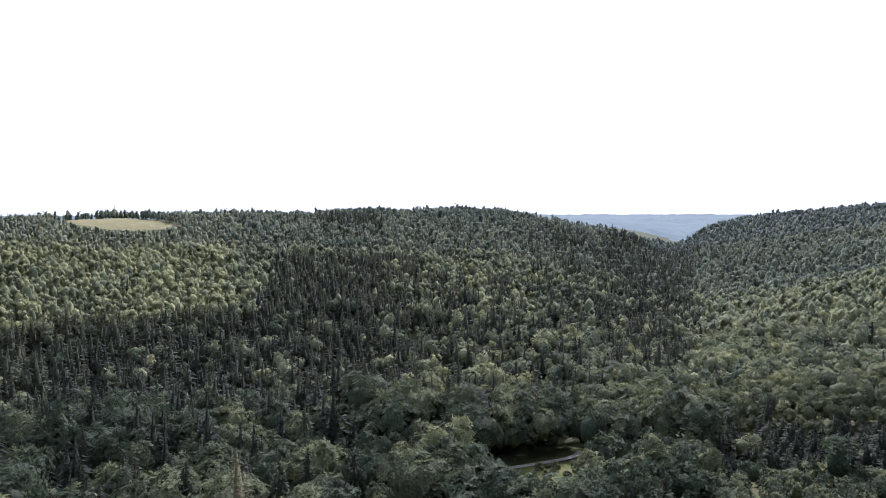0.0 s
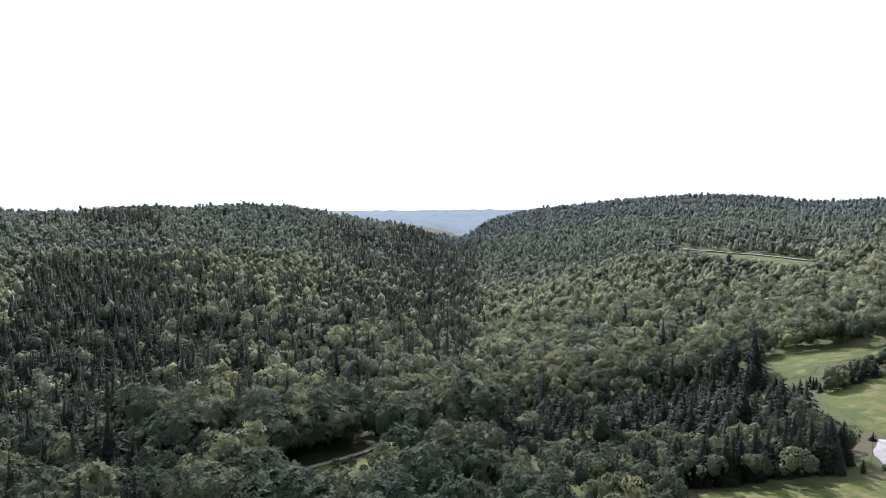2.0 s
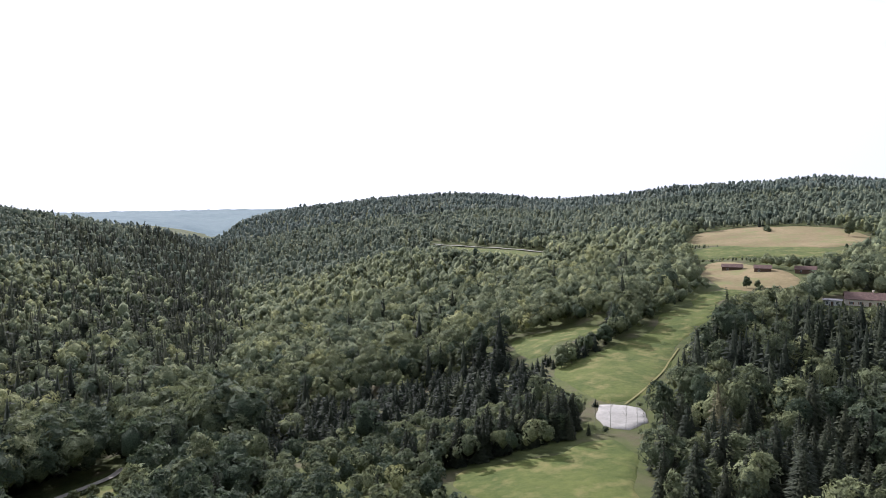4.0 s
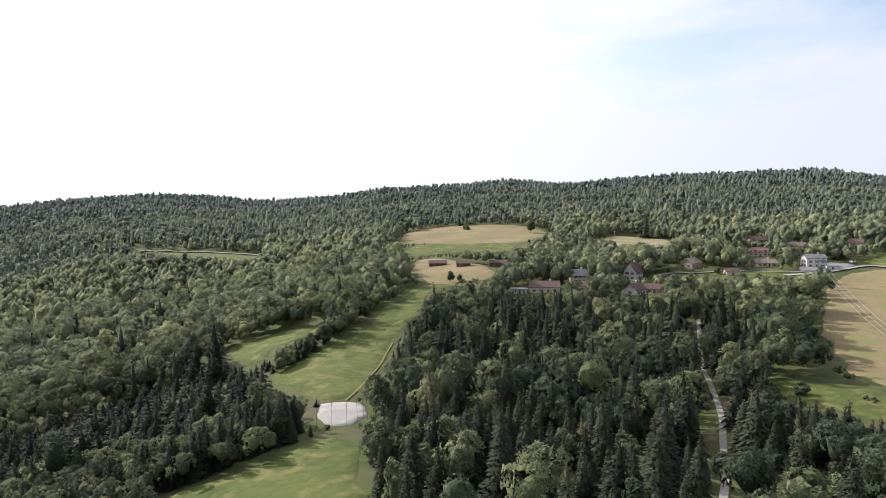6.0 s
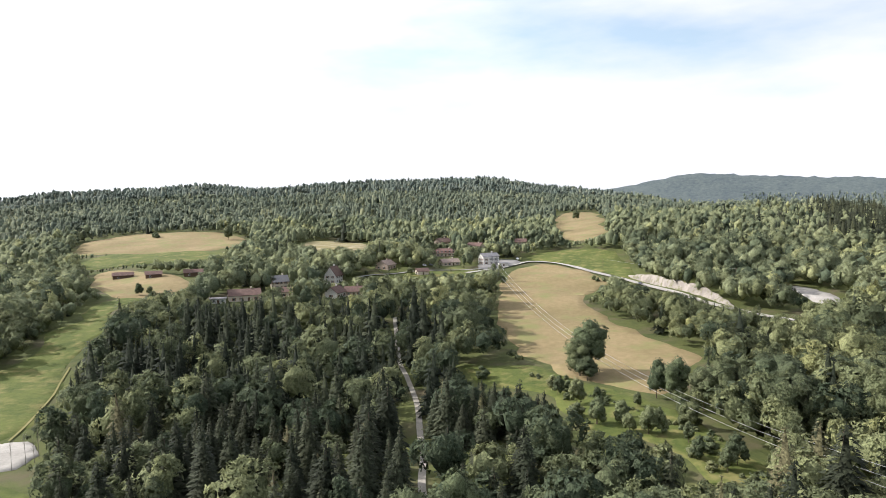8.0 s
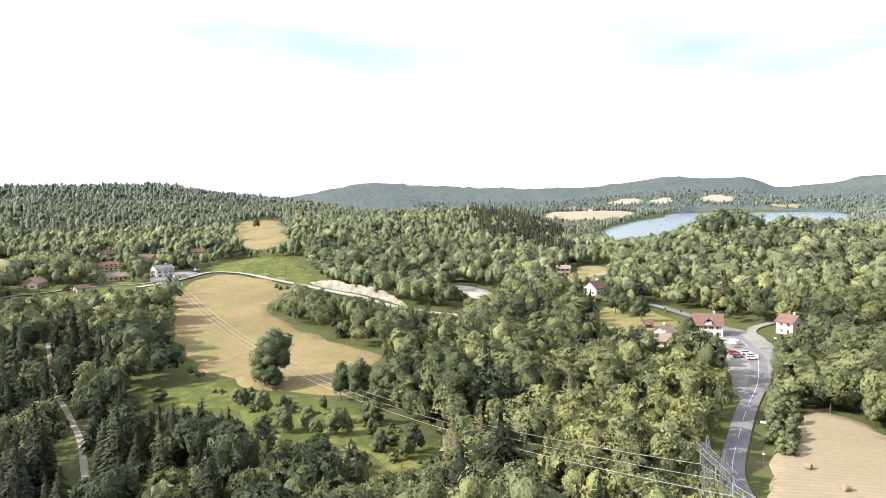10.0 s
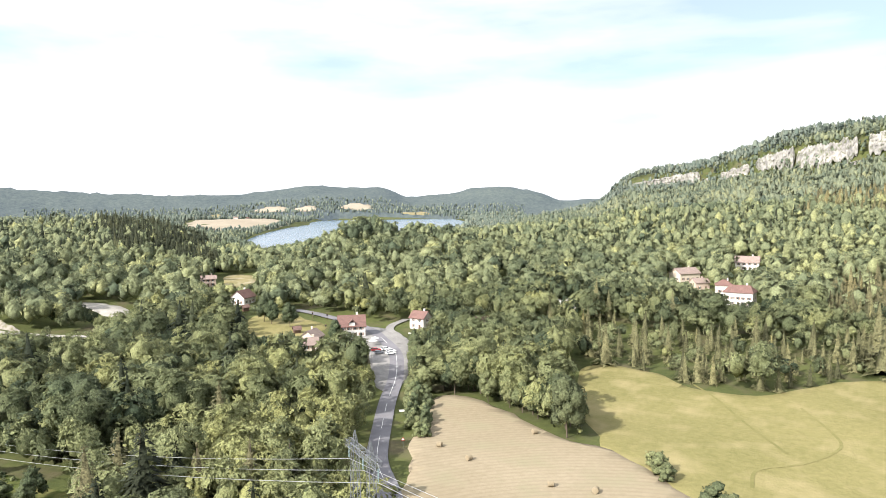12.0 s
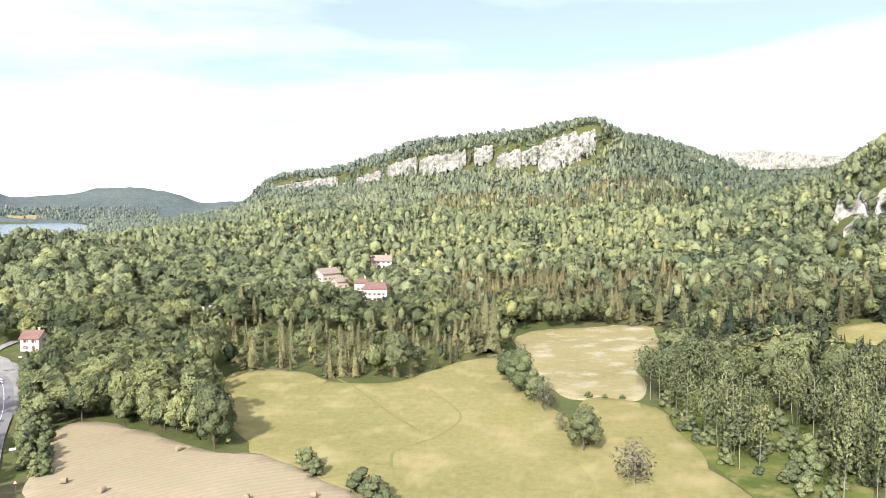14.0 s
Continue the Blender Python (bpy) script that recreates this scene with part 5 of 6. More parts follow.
# ---------------------------------------------------------------- power line
def strut(bm, a, b, r=0.06):
    a, b = Vector(a), Vector(b)
    m = (b - a).to_track_quat("Z", "Y").to_matrix().to_4x4()
    bmesh.ops.create_cone(bm, cap_ends=True, segments=4, radius1=r, radius2=r, depth=(b - a).length, matrix=Matrix.Translation((a + b) / 2) @ m)


def lattice(bm, foot, top, w0, w1, bays, r=0.06):
    """A square lattice mast, its four legs braced crosswise."""
    f, t = Vector(foot), Vector(top)
    up = (t - f)
    side = Vector((1, 0, 0)) if abs(up.normalized().x) < 0.8 else Vector((0, 0, 1))
    u = up.cross(side).normalized()
    v = up.cross(u).normalized()
    ring = lambda s: [f + up * s + (u * a + v * b) * (w0 + (w1 - w0) * s) / 2 for a, b in ((-1, -1), (1, -1), (1, 1), (-1, 1))]
    for k in range(bays):
        lo, hi = ring(k / bays), ring((k + 1) / bays)
        for i in range(4):
            strut(bm, lo[i], hi[i], r)
            strut(bm, lo[i], hi[(i + 1) % 4], r * 0.6) if (k + i) % 2 else strut(bm, lo[(i + 1) % 4], hi[i], r * 0.6)
            strut(bm, hi[i], hi[(i + 1) % 4], r * 0.5)


def pylon(x, y, turn, height, half, spread, label):
    """A portal pylon: two lattice masts, a long lattice beam, three insulator strings."""
    z = float(land(x, y))
    root = tagged(new("power_pylon"), label, "pylon")
    root.matrix_world = pose(x, y, z, 0, 0, turn)
    for s in (-1, 1):
        bm = bmesh.new()
        lattice(bm, (s * spread * 1.15, 0, -0.5), (s * spread, 0, height), 1.9, 1.0, 13, 0.055)
        m = part("mast", bm, M_STEEL, root)
        bm = bmesh.new()
        lattice(bm, (s * spread, 0, height), (s * spread, 0, height + 2.6), 0.9, 0.12, 3, 0.05)
        part("peak", bm, M_STEEL, m)
    bm = bmesh.new()
    lattice(bm, (-half, 0, height - 0.2), (half, 0, height - 0.2), 1.1, 1.1, 16, 0.05)
    part("beam", bm, M_STEEL, root)
    hooks = []
    for px in (-half + 0.4, 0, half - 0.4):
        bm = bmesh.new()
        for k in range(9):
            bmesh.ops.create_cone(bm, cap_ends=True, segments=8, radius1=0.16, radius2=0.10, depth=0.12, matrix=Matrix.Translation((px, 0, height - 1.0 - 0.22 * k)))
        strut(bm, (px, 0, height - 0.7), (px, 0, height - 3.1), 0.04)
        part("insulator", bm, M_CERAMIC, root)
        hooks.append(root.matrix_world @ Vector((px, 0, height - 3.1)))
    return hooks


def cable(a, b, sag, r=0.05, label="thin aluminium overhead power cable", n=28):
    a, b = Vector(a), Vector(b)
    bm = bmesh.new()
    rings = []
    across = (b - a).cross(Vector((0, 0, 1))).normalized()
    for k in range(n + 1):
        t = k / n
        c = a.lerp(b, t) - Vector((0, 0, 4 * sag * t * (1 - t)))
        rings.append([bm.verts.new(c + across * r * math.cos(q) + Vector((0, 0, r * math.sin(q)))) for q in (0.5, 2.6, 4.7)])
    for p, q in zip(rings, rings[1:]):
        for i in range(3):
            bm.faces.new((p[i], p[(i + 1) % 3], q[(i + 1) % 3], q[i]))
    return tagged(part("power_cable", bm, M_WIRE), label, "cable", "cables of the power line")


PYLON_AT = (83, -75)
near_hooks = pylon(*PYLON_AT, -20, 22, 6.6, 3.4, "galvanised lattice portal pylon of a power line")
far_hooks = pylon(452, 10, 62, 15, 3.6, 1.7, "small galvanised lattice pylon at the village edge")
for a, b in zip(near_hooks, far_hooks[::-1]):
    cable(a, b, 17.0)
low_hooks = pylon(-62, -112, -28, 15, 8.0, 4.2, "galvanised lattice portal pylon beyond the meadow")
for a, b in zip(near_hooks, low_hooks):
    cable(a, b, 9.0)


def pole(x, y, h, label):
    z = float(land(x, y))
    root = tagged(new("utility_pole"), label, "pole")
    root.matrix_world = pose(x, y, z, 0, 0, 20)
    bm = bmesh.new()
    bmesh.ops.create_cone(bm, cap_ends=True, segments=8, radius1=0.16, radius2=0.10, depth=h + 0.4, matrix=Matrix.Translation((0, 0, h / 2 - 0.2)))
    part("shaft", bm, M_TIMBER, root)
    bm = bmesh.new()
    box(bm, -0.9, 0.9, -0.06, 0.06, h - 0.5, h - 0.36)
    part("crossarm", bm, M_TIMBER, root)
    return Vector((x, y, z + h - 0.4))


p1 = pole(394, -124, 11, "wooden utility pole above the rock cutting")
p2 = pole(470, -62, 10, "wooden utility pole by the hill road")
cable(p1, p2, 2.0, 0.035, "thin cable between wooden poles", 14)
p3 = pole(560, 5, 12, "wooden utility pole in the village")
pole(470, 40, 9, "wooden utility pole beside the houses")

# ---------------------------------------------------------------- bales, cars, signs, lamps
def bale_kind():
    bm = bmesh.new()
    n, r, half = 20, 0.72, 0.62
    rings = []
    for u, q in ((-half, 0.90), (-half + 0.07, 0.98), (-0.2, 1.0), (0.2, 1.01), (half - 0.07, 0.98), (half, 0.90)):
        rings.append([bm.verts.new((u, q * r * math.cos(6.283 * k / n) * (1.0 + 0.02 * math.sin(k * 7)), 0.94 * q * r * math.sin(6.283 * k / n) + 0.66)) for k in range(n)])
    for a, b in zip(rings, rings[1:]):
        for k in range(n):
            bm.faces.new((a[k], a[(k + 1) % n], b[(k + 1) % n], b[k]))
    bm.faces.new(rings[0]), bm.faces.new(rings[-1][::-1])
    bmesh.ops.recalc_face_normals(bm, faces=bm.faces[:])
    return tagged(part("hay_bale", bm, M_HAY), "round bale of pale hay on the mown field", "hay bale", "bales on the mown field")


BALE = bale_kind()
for i, (x, y, a) in enumerate(((114, -129, 20), (102, -126, 75), (78, -124, 40), (69, -127, 110), (100, -151, 60), (56, -131, 15))):
    m = pose(x, y, float(land(x, y)) + 0.28, 0, 0, a)
    if i == 0:
        BALE.matrix_world = m
    else:
        copy_thing(BALE, m)


def car(x, y, turn, paint, label, tall=1.0):
    root = tagged(new("car"), label, "car", "parked cars")
    root.matrix_world = pose(x, y, float(land(x, y)) + 0.6, 0, 0, turn)
    bm = bmesh.new()
    prof = [(-2.05, 0.35), (-2.1, 0.62), (-1.95, 0.85), (-1.1, 0.93), (1.75, 0.95), (2.0, 0.85), (2.05, 0.4), (1.95, 0.28), (-1.95, 0.28)]
    a = [bm.verts.new((px, -0.84, pz * tall)) for px, pz in prof]
    c = [bm.verts.new((px, 0.84, pz * tall)) for px, pz in prof]
    bm.faces.new(a), bm.faces.new(c[::-1])
    for i in range(len(prof)):
        bm.faces.new((a[i], c[i], c[(i + 1) % len(prof)], a[(i + 1) % len(prof)]))
    bmesh.ops.recalc_face_normals(bm, faces=bm.faces[:])
    bmesh.ops.bevel(bm, geom=bm.edges[:], offset=0.06, segments=2, affect="EDGES")
    body = part("body", bm, paint, root)
    for word, grow, mat, z0, z1 in (("windows", 0.0, M_GLASSY, 0.93, 1.36), ("roof", 0.02, paint, 1.36, 1.46)):
        bm = bmesh.new()
        lo = [(-1.05, -0.78), (1.85, -0.78), (1.85, 0.78), (-1.05, 0.78)] if word == "windows" else [(-0.45, -0.66), (1.55, -0.66), (1.55, 0.66), (-0.45, 0.66)]
        hi = [(-0.45, -0.66), (1.55, -0.66), (1.55, 0.66), (-0.45, 0.66)] if word == "windows" else [(-0.35, -0.6), (1.4, -0.6), (1.4, 0.6), (-0.35, 0.6)]
        p = [bm.verts.new((q[0], q[1], z0 * tall)) for q in lo]
        t = [bm.verts.new((q[0], q[1], z1 * tall)) for q in hi]
        bm.faces.new(p[::-1]), bm.faces.new(t)
        for i in range(4):
            bm.faces.new((p[i], p[(i + 1) % 4], t[(i + 1) % 4], t[i]))
        part(word, bm, mat, body)
    for sx in (-1.3, 1.3):
        for sy in (-0.78, 0.78):
            bm = bmesh.new()
            bmesh.ops.create_cone(bm, cap_ends=True, segments=14, radius1=0.32, radius2=0.32, depth=0.2, matrix=pose(sx, sy, 0.32, 90))
            wheel = part("wheel", bm, M_RUBBER, root)
            bm = bmesh.new()
            bmesh.ops.create_cone(bm, cap_ends=True, segments=10, radius1=0.19, radius2=0.19, depth=0.23, matrix=pose(sx, sy, 0.32, 90))
            part("rim", bm, M_STEEL, wheel)
    return root


for x, y, a, m, word in ((199, -196, 65, M_CARWHITE, "white"), (202, -199, 62, M_CARWHITE, "white"), (204, -194, 60, M_CARGREY, "grey"), (207, -201, 66, M_CARWHITE, "white"),
                         (209, -197, 64, M_CARRED, "red")):
    car(x, y, a, m, "%s car parked on pale gravel" % word)
car(424, -78, 155, M_CARGREY, "dark car on the hill road below the rocks")
car(545, -6, 10, M_CARWHITE, "white van parked by a village house", 1.35)
car(500, 62, 30, M_CARWHITE, "white car in the village", 1.0)
car(507, 58, 30, M_CARGREY, "grey car in the village", 1.0)


def sign(x, y, shape, label):
    root = tagged(new("road_sign"), label, "sign")
    b = math.degrees(math.atan2(x, y))
    root.matrix_world = pose(x, y, float(land(x, y)) + 0.2, 0, 0, -b)
    bm = bmesh.new()
    bmesh.ops.create_cone(bm, cap_ends=True, segments=8, radius1=0.04, radius2=0.04, depth=2.4, matrix=Matrix.Translation((0, 0.04, 1.2)))
    part("post", bm, M_STEEL, root)
    for word, s, mat, yy in (("plate", 1.0, M_SIGNRED if shape == 3 else M_FRAME, 0.0), ("face", 0.72, M_FRAME, -0.012)):
        bm = bmesh.new()
        if shape == 3:
            pts = [(0.55 * s * math.sin(k * 2.0944), 2.3 + 0.55 * s * math.cos(k * 2.0944)) for k in range(3)]
        else:
            pts = [(-0.75 * s, 1.9 - 0.3 * s), (0.75 * s, 1.9 - 0.3 * s), (0.75 * s, 1.9 + 0.3 * s), (-0.75 * s, 1.9 + 0.3 * s)]
        f = bm.faces.new([bm.verts.new((px, yy, pz)) for px, pz in pts])
        g = bmesh.ops.extrude_face_region(bm, geom=[f])
        for v in g["geom"]:
            if isinstance(v, bmesh.types.BMVert):
                v.co.y += 0.01
        bmesh.ops.recalc_face_normals(bm, faces=bm.faces[:])
        part(word, bm, mat, root)


sign(121, -123, 3, "triangular red and white warning sign by the road")
sign(139, -141, 4, "white direction board beside the road")
sign(217, -226, 4, "white notice board at the junction")


def garden_lamp(x, y):
    root = tagged(new("garden_lamp"), "dark lantern on a slim post in the lawn", "lamp", "lanterns on the lawn")
    root.matrix_world = pose(x, y, float(land(x, y)) + 0.2)
    bm = bmesh.new()
    bmesh.ops.create_cone(bm, cap_ends=True, segments=8, radius1=0.07, radius2=0.05, depth=3.4, matrix=Matrix.Translation((0, 0, 1.7)))
    part("post", bm, M_TIMBER, root)
    bm = bmesh.new()
    bmesh.ops.create_cone(bm, cap_ends=True, segments=8, radius1=0.30, radius2=0.42, depth=0.8, matrix=Matrix.Translation((0, 0, 3.7)))
    part("lantern", bm, M_GLASSY, root)
    bm = bmesh.new()
    bmesh.ops.create_cone(bm, cap_ends=True, segments=8, radius1=0.5, radius2=0.05, depth=0.35, matrix=Matrix.Translation((0, 0, 4.25)))
    part("cap", bm, M_TIMBER, root)


for x, y in ((252, -206), (274, -225), (282, -222)):
    garden_lamp(x, y)


def parasol(x, y):
    root = tagged(new("parasol"), "open white parasol on the inn's terrace", "parasol", "parasols on the terrace")
    root.matrix_world = pose(x, y, float(land(x, y)) + 0.3)
    bm = bmesh.new()
    bmesh.ops.create_cone(bm, cap_ends=True, segments=8, radius1=0.04, radius2=0.04, depth=2.6, matrix=Matrix.Translation((0, 0, 1.3)))
    part("pole", bm, M_STEEL, root)
    bm = bmesh.new()
    bmesh.ops.create_cone(bm, cap_ends=True, segments=8, radius1=1.9, radius2=0.06, depth=0.75, matrix=Matrix.Translation((0, 0, 2.6)))
    part("canopy", bm, M_CLOTH, root)


for x, y in ((222, -209), (219, -205), (228, -201)):
    parasol(x, y)

# white line along the road
for k, (a, b) in enumerate(((0.20, 0.31), (0.33, 0.36), (0.38, 0.41), (0.43, 0.60), (0.63, 0.66))):
    pts = spline(MAIN_ROAD, 20)
    seg = pts[int(a * len(pts)):int(b * len(pts)) + 1]
    ribbon("road_line", seg[::2] + [seg[-1]] if len(seg) > 4 else seg, 0.14, M_PAINT, 0.56, "white painted line on the asphalt", "road marking", flat=True)

for hx, hy, size in HOUSE_SPOTS:  # room round the houses
    CLEAR.append((hx, hy, size * 0.62 + 2.0))
for px, py in (PYLON_AT, (452, 10), (-62, -112), (171, -287), (254, -306), (244, -27)):
    CLEAR.append((px, py, 7.0))
    far = math.hypot(px, py)
    CLEAR.append((px * (1 - 9 / far), py * (1 - 9 / far), 6.0))
# ---------------------------------------------------------------- woods: the nearest trees one by one, the rest joined
def trunk_mesh(seed, bare=0.75, thick=0.016, mat=M_BARK, limbs=5):
    """A tapered, slightly bent trunk of height 1 with limbs that reach into the crown."""
    r = np.random.RandomState(seed)
    pieces = []

    def tube(a, b, ra, rb, n=6, seg=3):
        a, b = np.array(a, float), np.array(b, float)
        along = unit(b - a)
        u = unit(np.cross(along, (0.3, 0.9, 0.2)))
        w = np.cross(along, u)
        v = []
        for s in range(seg + 1):
            t = s / seg
            c = a + (b - a) * t + r.normal(0, 0.006, 3) * (0 < s < seg)
            rad = ra + (rb - ra) * t
            v += [c + rad * (u * math.cos(6.283 * k / n) + w * math.sin(6.283 * k / n)) for k in range(n)]
        f = []
        for s in range(seg):
            for k in range(n):
                i, j = s * n + k, s * n + (k + 1) % n
                f += [(i, j, i + n), (j, j + n, i + n)]
        pieces.append((np.array(v), np.array(f), np.array(v)))

    tube((0, 0, -0.05), (0.012, -0.008, bare), thick, thick * 0.45)
    for k in range(limbs):
        h = bare * r.uniform(0.5, 0.95)
        a = r.uniform(0, 6.28)
        q = r.uniform(0.09, 0.17)
        tube((0.01, -0.006, h), (q * math.cos(a), q * math.sin(a), h + r.uniform(0.1, 0.2)), thick * 0.42, thick * 0.15, 4, 2)
    v, f, _ = join(pieces)
    return mesh_from("trunk", v, f, mat)


def crown_mesh(shape, mat, tint):
    v, f, n = shape
    return mesh_from("crown", v, f, mat, np.full(len(v), tint), n)


def tree_kind(name, trunk, crown, label, category="tree"):
    """A tree of height 1, to be copied: trunk and crown under an empty at its foot."""
    root = tagged(new(name), label, category)
    for word, me in (("trunk", trunk), ("crown", crown)):
        ob = new(word, me)
        ob.parent = root
    return root


def stand(kind, x, y, h, w=1.0, sink=0.15):
    """A copy of a tree kind, h metres tall, on the land."""
    ob = copy_thing(kind, pose(x, y, float(land(x, y)) - sink, rng.normal(0, 1.5), rng.normal(0, 1.5), rng.uniform(0, 360)))
    ob.scale = (h * w, h * w, h)
    return ob


BARKS = [trunk_mesh(700 + k) for k in range(3)]
FIR_BARKS = [trunk_mesh(710 + k, 0.9, 0.012, M_BARK, 0) for k in range(2)]
PALE_BARKS = [trunk_mesh(720 + k, 0.86, 0.009, M_BIRCH, 7) for k in range(4)]
BROAD_KINDS = [tree_kind("broadleaf_tree", BARKS[k % 3], crown_mesh(broad_crown(800 + k, 1150, 0.032, 13), M_LEAF, t),
                         "broadleaf tree with a full %s crown" % w, "tree")
               for k, (t, w) in enumerate([(0.10, "dark green"), (0.22, "green"), (0.34, "green"), (0.45, "fresh green"), (0.58, "light green"), (0.70, "yellowish green")])]
SHADE_KINDS = [tree_kind("broadleaf_tree", BARKS[k % 3], crown_mesh(broad_crown(820 + k, 560, 0.044, 11), M_LEAF, t),
                         "broadleaf tree with a %s crown in the wood" % w, "tree")
               for k, (t, w) in enumerate([(0.12, "dark green"), (0.24, "green"), (0.36, "green"), (0.48, "fresh green"), (0.62, "yellowish green")])]
FIR_KINDS = [tree_kind("fir_tree", FIR_BARKS[k % 2], crown_mesh(spray_fir(840 + k, 560, 0.055), M_FIR, t), "tall dark green fir with drooping branches", "fir tree")
             for k, t in enumerate((0.15, 0.3, 0.45, 0.6))]
BROWN_KIND = tree_kind("browned_fir_tree", FIR_BARKS[0], crown_mesh(spray_fir(850, 360, 0.055), M_BROWNFIR, 0.45), "half-dead fir with browned branches", "fir tree")
PALE_KINDS = [tree_kind("pale_trunk_tree", PALE_BARKS[k], crown_mesh(broad_crown(860 + k, 700, 0.026, 8, 0.44, True), M_LEAF, 0.36 + 0.09 * k),
                        "slender tree with a bare pale trunk and thin crown", "tree") for k in range(4)]
GREY_KIND = tree_kind("grey_tree", PALE_BARKS[0], crown_mesh(broad_crown(870, 1200, 0.024, 10, 0.22, True), M_GREY, 0.4), "thin grey-green tree with dry twigs", "tree")
DEAD_TRUNK = trunk_mesh(731, 0.95, 0.010, M_BIRCH, 9)


def shrub_shape(seed, count=260):
    v, f, n = broad_crown(seed, count, 0.040, 8, 0.24)
    return v * (1.25, 1.25, 1.15) - (0, 0, 0.22), f, n


SHRUB_MESHES = [crown_mesh(shrub_shape(880 + k), M_LEAF, 0.2 + 0.14 * k) for k in range(4)]


def shrub(x, y, h, w, k=0, label="rounded green shrub in a hedge"):
    ob = new("shrub", SHRUB_MESHES[k % 4])
    ob.matrix_world = pose(x, y, float(land(x, y)) - 0.1, 0, 0, rng.uniform(0, 360)) @ Matrix.Diagonal((h * w, h * w, h, 1))
    return tagged(ob, label, "shrub", "shrubs along the fields")


# lone trees and hedges that stand out
stand(BROAD_KINDS[1], 246, -27, 20, 1.05)
stand(BROAD_KINDS[2], 241, -24, 15, 1.1)
stand(BROAD_KINDS[0], 236, -26, 9, 1.3)
for x, y, h, w, k in ((92, -154, 17, 0.9, 1), (96, -160, 15, 1.0, 0), (102, -166, 14, 1.1, 2), (22, -219, 15, 0.95, 2), (17, -207, 11, 1.0, 3), (2, -168, 12, 1.1, 2),
                      (212, -50, 15, 0.9, 1), (217, -45, 13, 0.9, 0), (205, -56, 13, 1.0, 1), (198, -70, 19, 1.1, 0), (188, -74, 20, 1.1, 0), (176, -72, 18, 1.1, 1), (206, -78, 18, 1.1, 0), (381, 214, 8, 1.0, 0), (382, 208, 6, 1.0, 1), (667, 279, 15, 1.0, 1),
                      (860, -80, 14, 1.0, 1), (294, -201, 14, 0.9, 0), (286, -200, 13, 0.9, 0), (274, -202, 13, 0.9, 0), (239, -200, 10, 1.1, 0), (27, -228, 12, 1.0, 1)):
    stand(BROAD_KINDS[k], x, y, h, w)
stand(FIR_KINDS[0], 199, -180, 13, 0.7)
for i in range(26):  # trees between the mown field and the meadow
    t = i / 25
    x, y = (152 - 54 * t, -169 - 2 * math.sin(3.1 * t) + 8 * t * t)
    stand(BROAD_KINDS[rng.randint(5)], x + rng.normal(0, 1.5), y - 2 + rng.normal(0, 2.0), rng.uniform(7, 14), rng.uniform(0.85, 1.1))
for x, y, h, w in ((13, -198, 11, 0.9), (-9, -148, 11, 1.3), (8, -183, 6, 1.0)):
    stand(GREY_KIND, x, y, h, w)
for x, y, h, w, k in ((63, -145, 6.0, 1.1, 2), (60, -142, 5.0, 1.2, 1), (66, -148, 4.5, 1.2, 3), (47, -135, 7.0, 1.1, 0), (43, -132, 6.5, 1.1, 1), (40, -129, 5.5, 1.2, 0),
                      (1, -214, 2.6, 1.4, 1), (-4, -213, 2.0, 1.6, 2), (-9, -213, 1.8, 1.6, 1), (685, 364, 7, 1.6, 0), (680, 360, 6, 1.5, 0)):
    shrub(x, y, h, w, k)
for i in range(46):  # hedge between road and dry field, and along its lower edge
    t = i / 45
    x, y = 448 + (262 - 448) * t + rng.normal(0, 3.0), -54 + (-88 + 54) * t + rng.normal(0, 1.5) - 6 * math.sin(3.1 * t)
    shrub(x, y, rng.uniform(2.0, 3.6) + 2.5 * t, 1.4, rng.randint(4))
for i in range(44):  # low hedge along the bank
    t = i / 43
    shrub(242 + (176 - 242) * t + rng.normal(0, 0.9), -7 + (-57 + 7) * t + rng.normal(0, 0.9), rng.uniform(1.0, 2.6), 1.5, rng.randint(4), "low shrub on the grassy bank")
for i in range(20):  # trees between the junction and the mown field
    t, off = i / 19, rng.uniform(8, 15)
    stand(BROAD_KINDS[rng.randint(4)], 154 + 40 * t + 0.745 * off, -164 - 42 * t - 0.667 * off, rng.uniform(6.5, 10), rng.uniform(0.85, 1.05))
for i in range(46):  # hedge between the road and the upper end of the mown field
    t, off = i / 45, rng.uniform(6.5, 12.5)
    shrub(130 + 34 * t - 0.70 * off, -124 - 37 * t - 0.71 * off, rng.uniform(3.5, 5.5) + 2.0 * t, 0.95, rng.randint(4), "roadside shrub beside a mown field")
for i in range(22):  # bushes in the valley bottom
    x, y = bear(rng.uniform(7.5, 12.5), rng.uniform(220, 240))
    shrub(x, y, rng.uniform(1.5, 4.5), 1.2, rng.randint(4), "bush in the grassy valley bottom")
for i in range(260):
    b, d = rng.uniform(86, 113), rng.uniform(158, 262)
    x, y = bear(b, d)
    if inside(np.array([x]), np.array([y]), BANK)[0] and waves(x, y, 42, 95) > 0.1:
        shrub(x, y, rng.uniform(1.2, 5.5), 1.3, rng.randint(4), "green shrub on the scrubby bank")
for i in range(46):  # young trees on the bank
    b, d = rng.uniform(92, 110), rng.uniform(165, 225)
    x, y = bear(b, d)
    if inside(np.array([x]), np.array([y]), BANK)[0]:
        stand(SHADE_KINDS[rng.randint(4)], x, y, rng.uniform(4.5, 9.0), rng.uniform(0.8, 1.1))
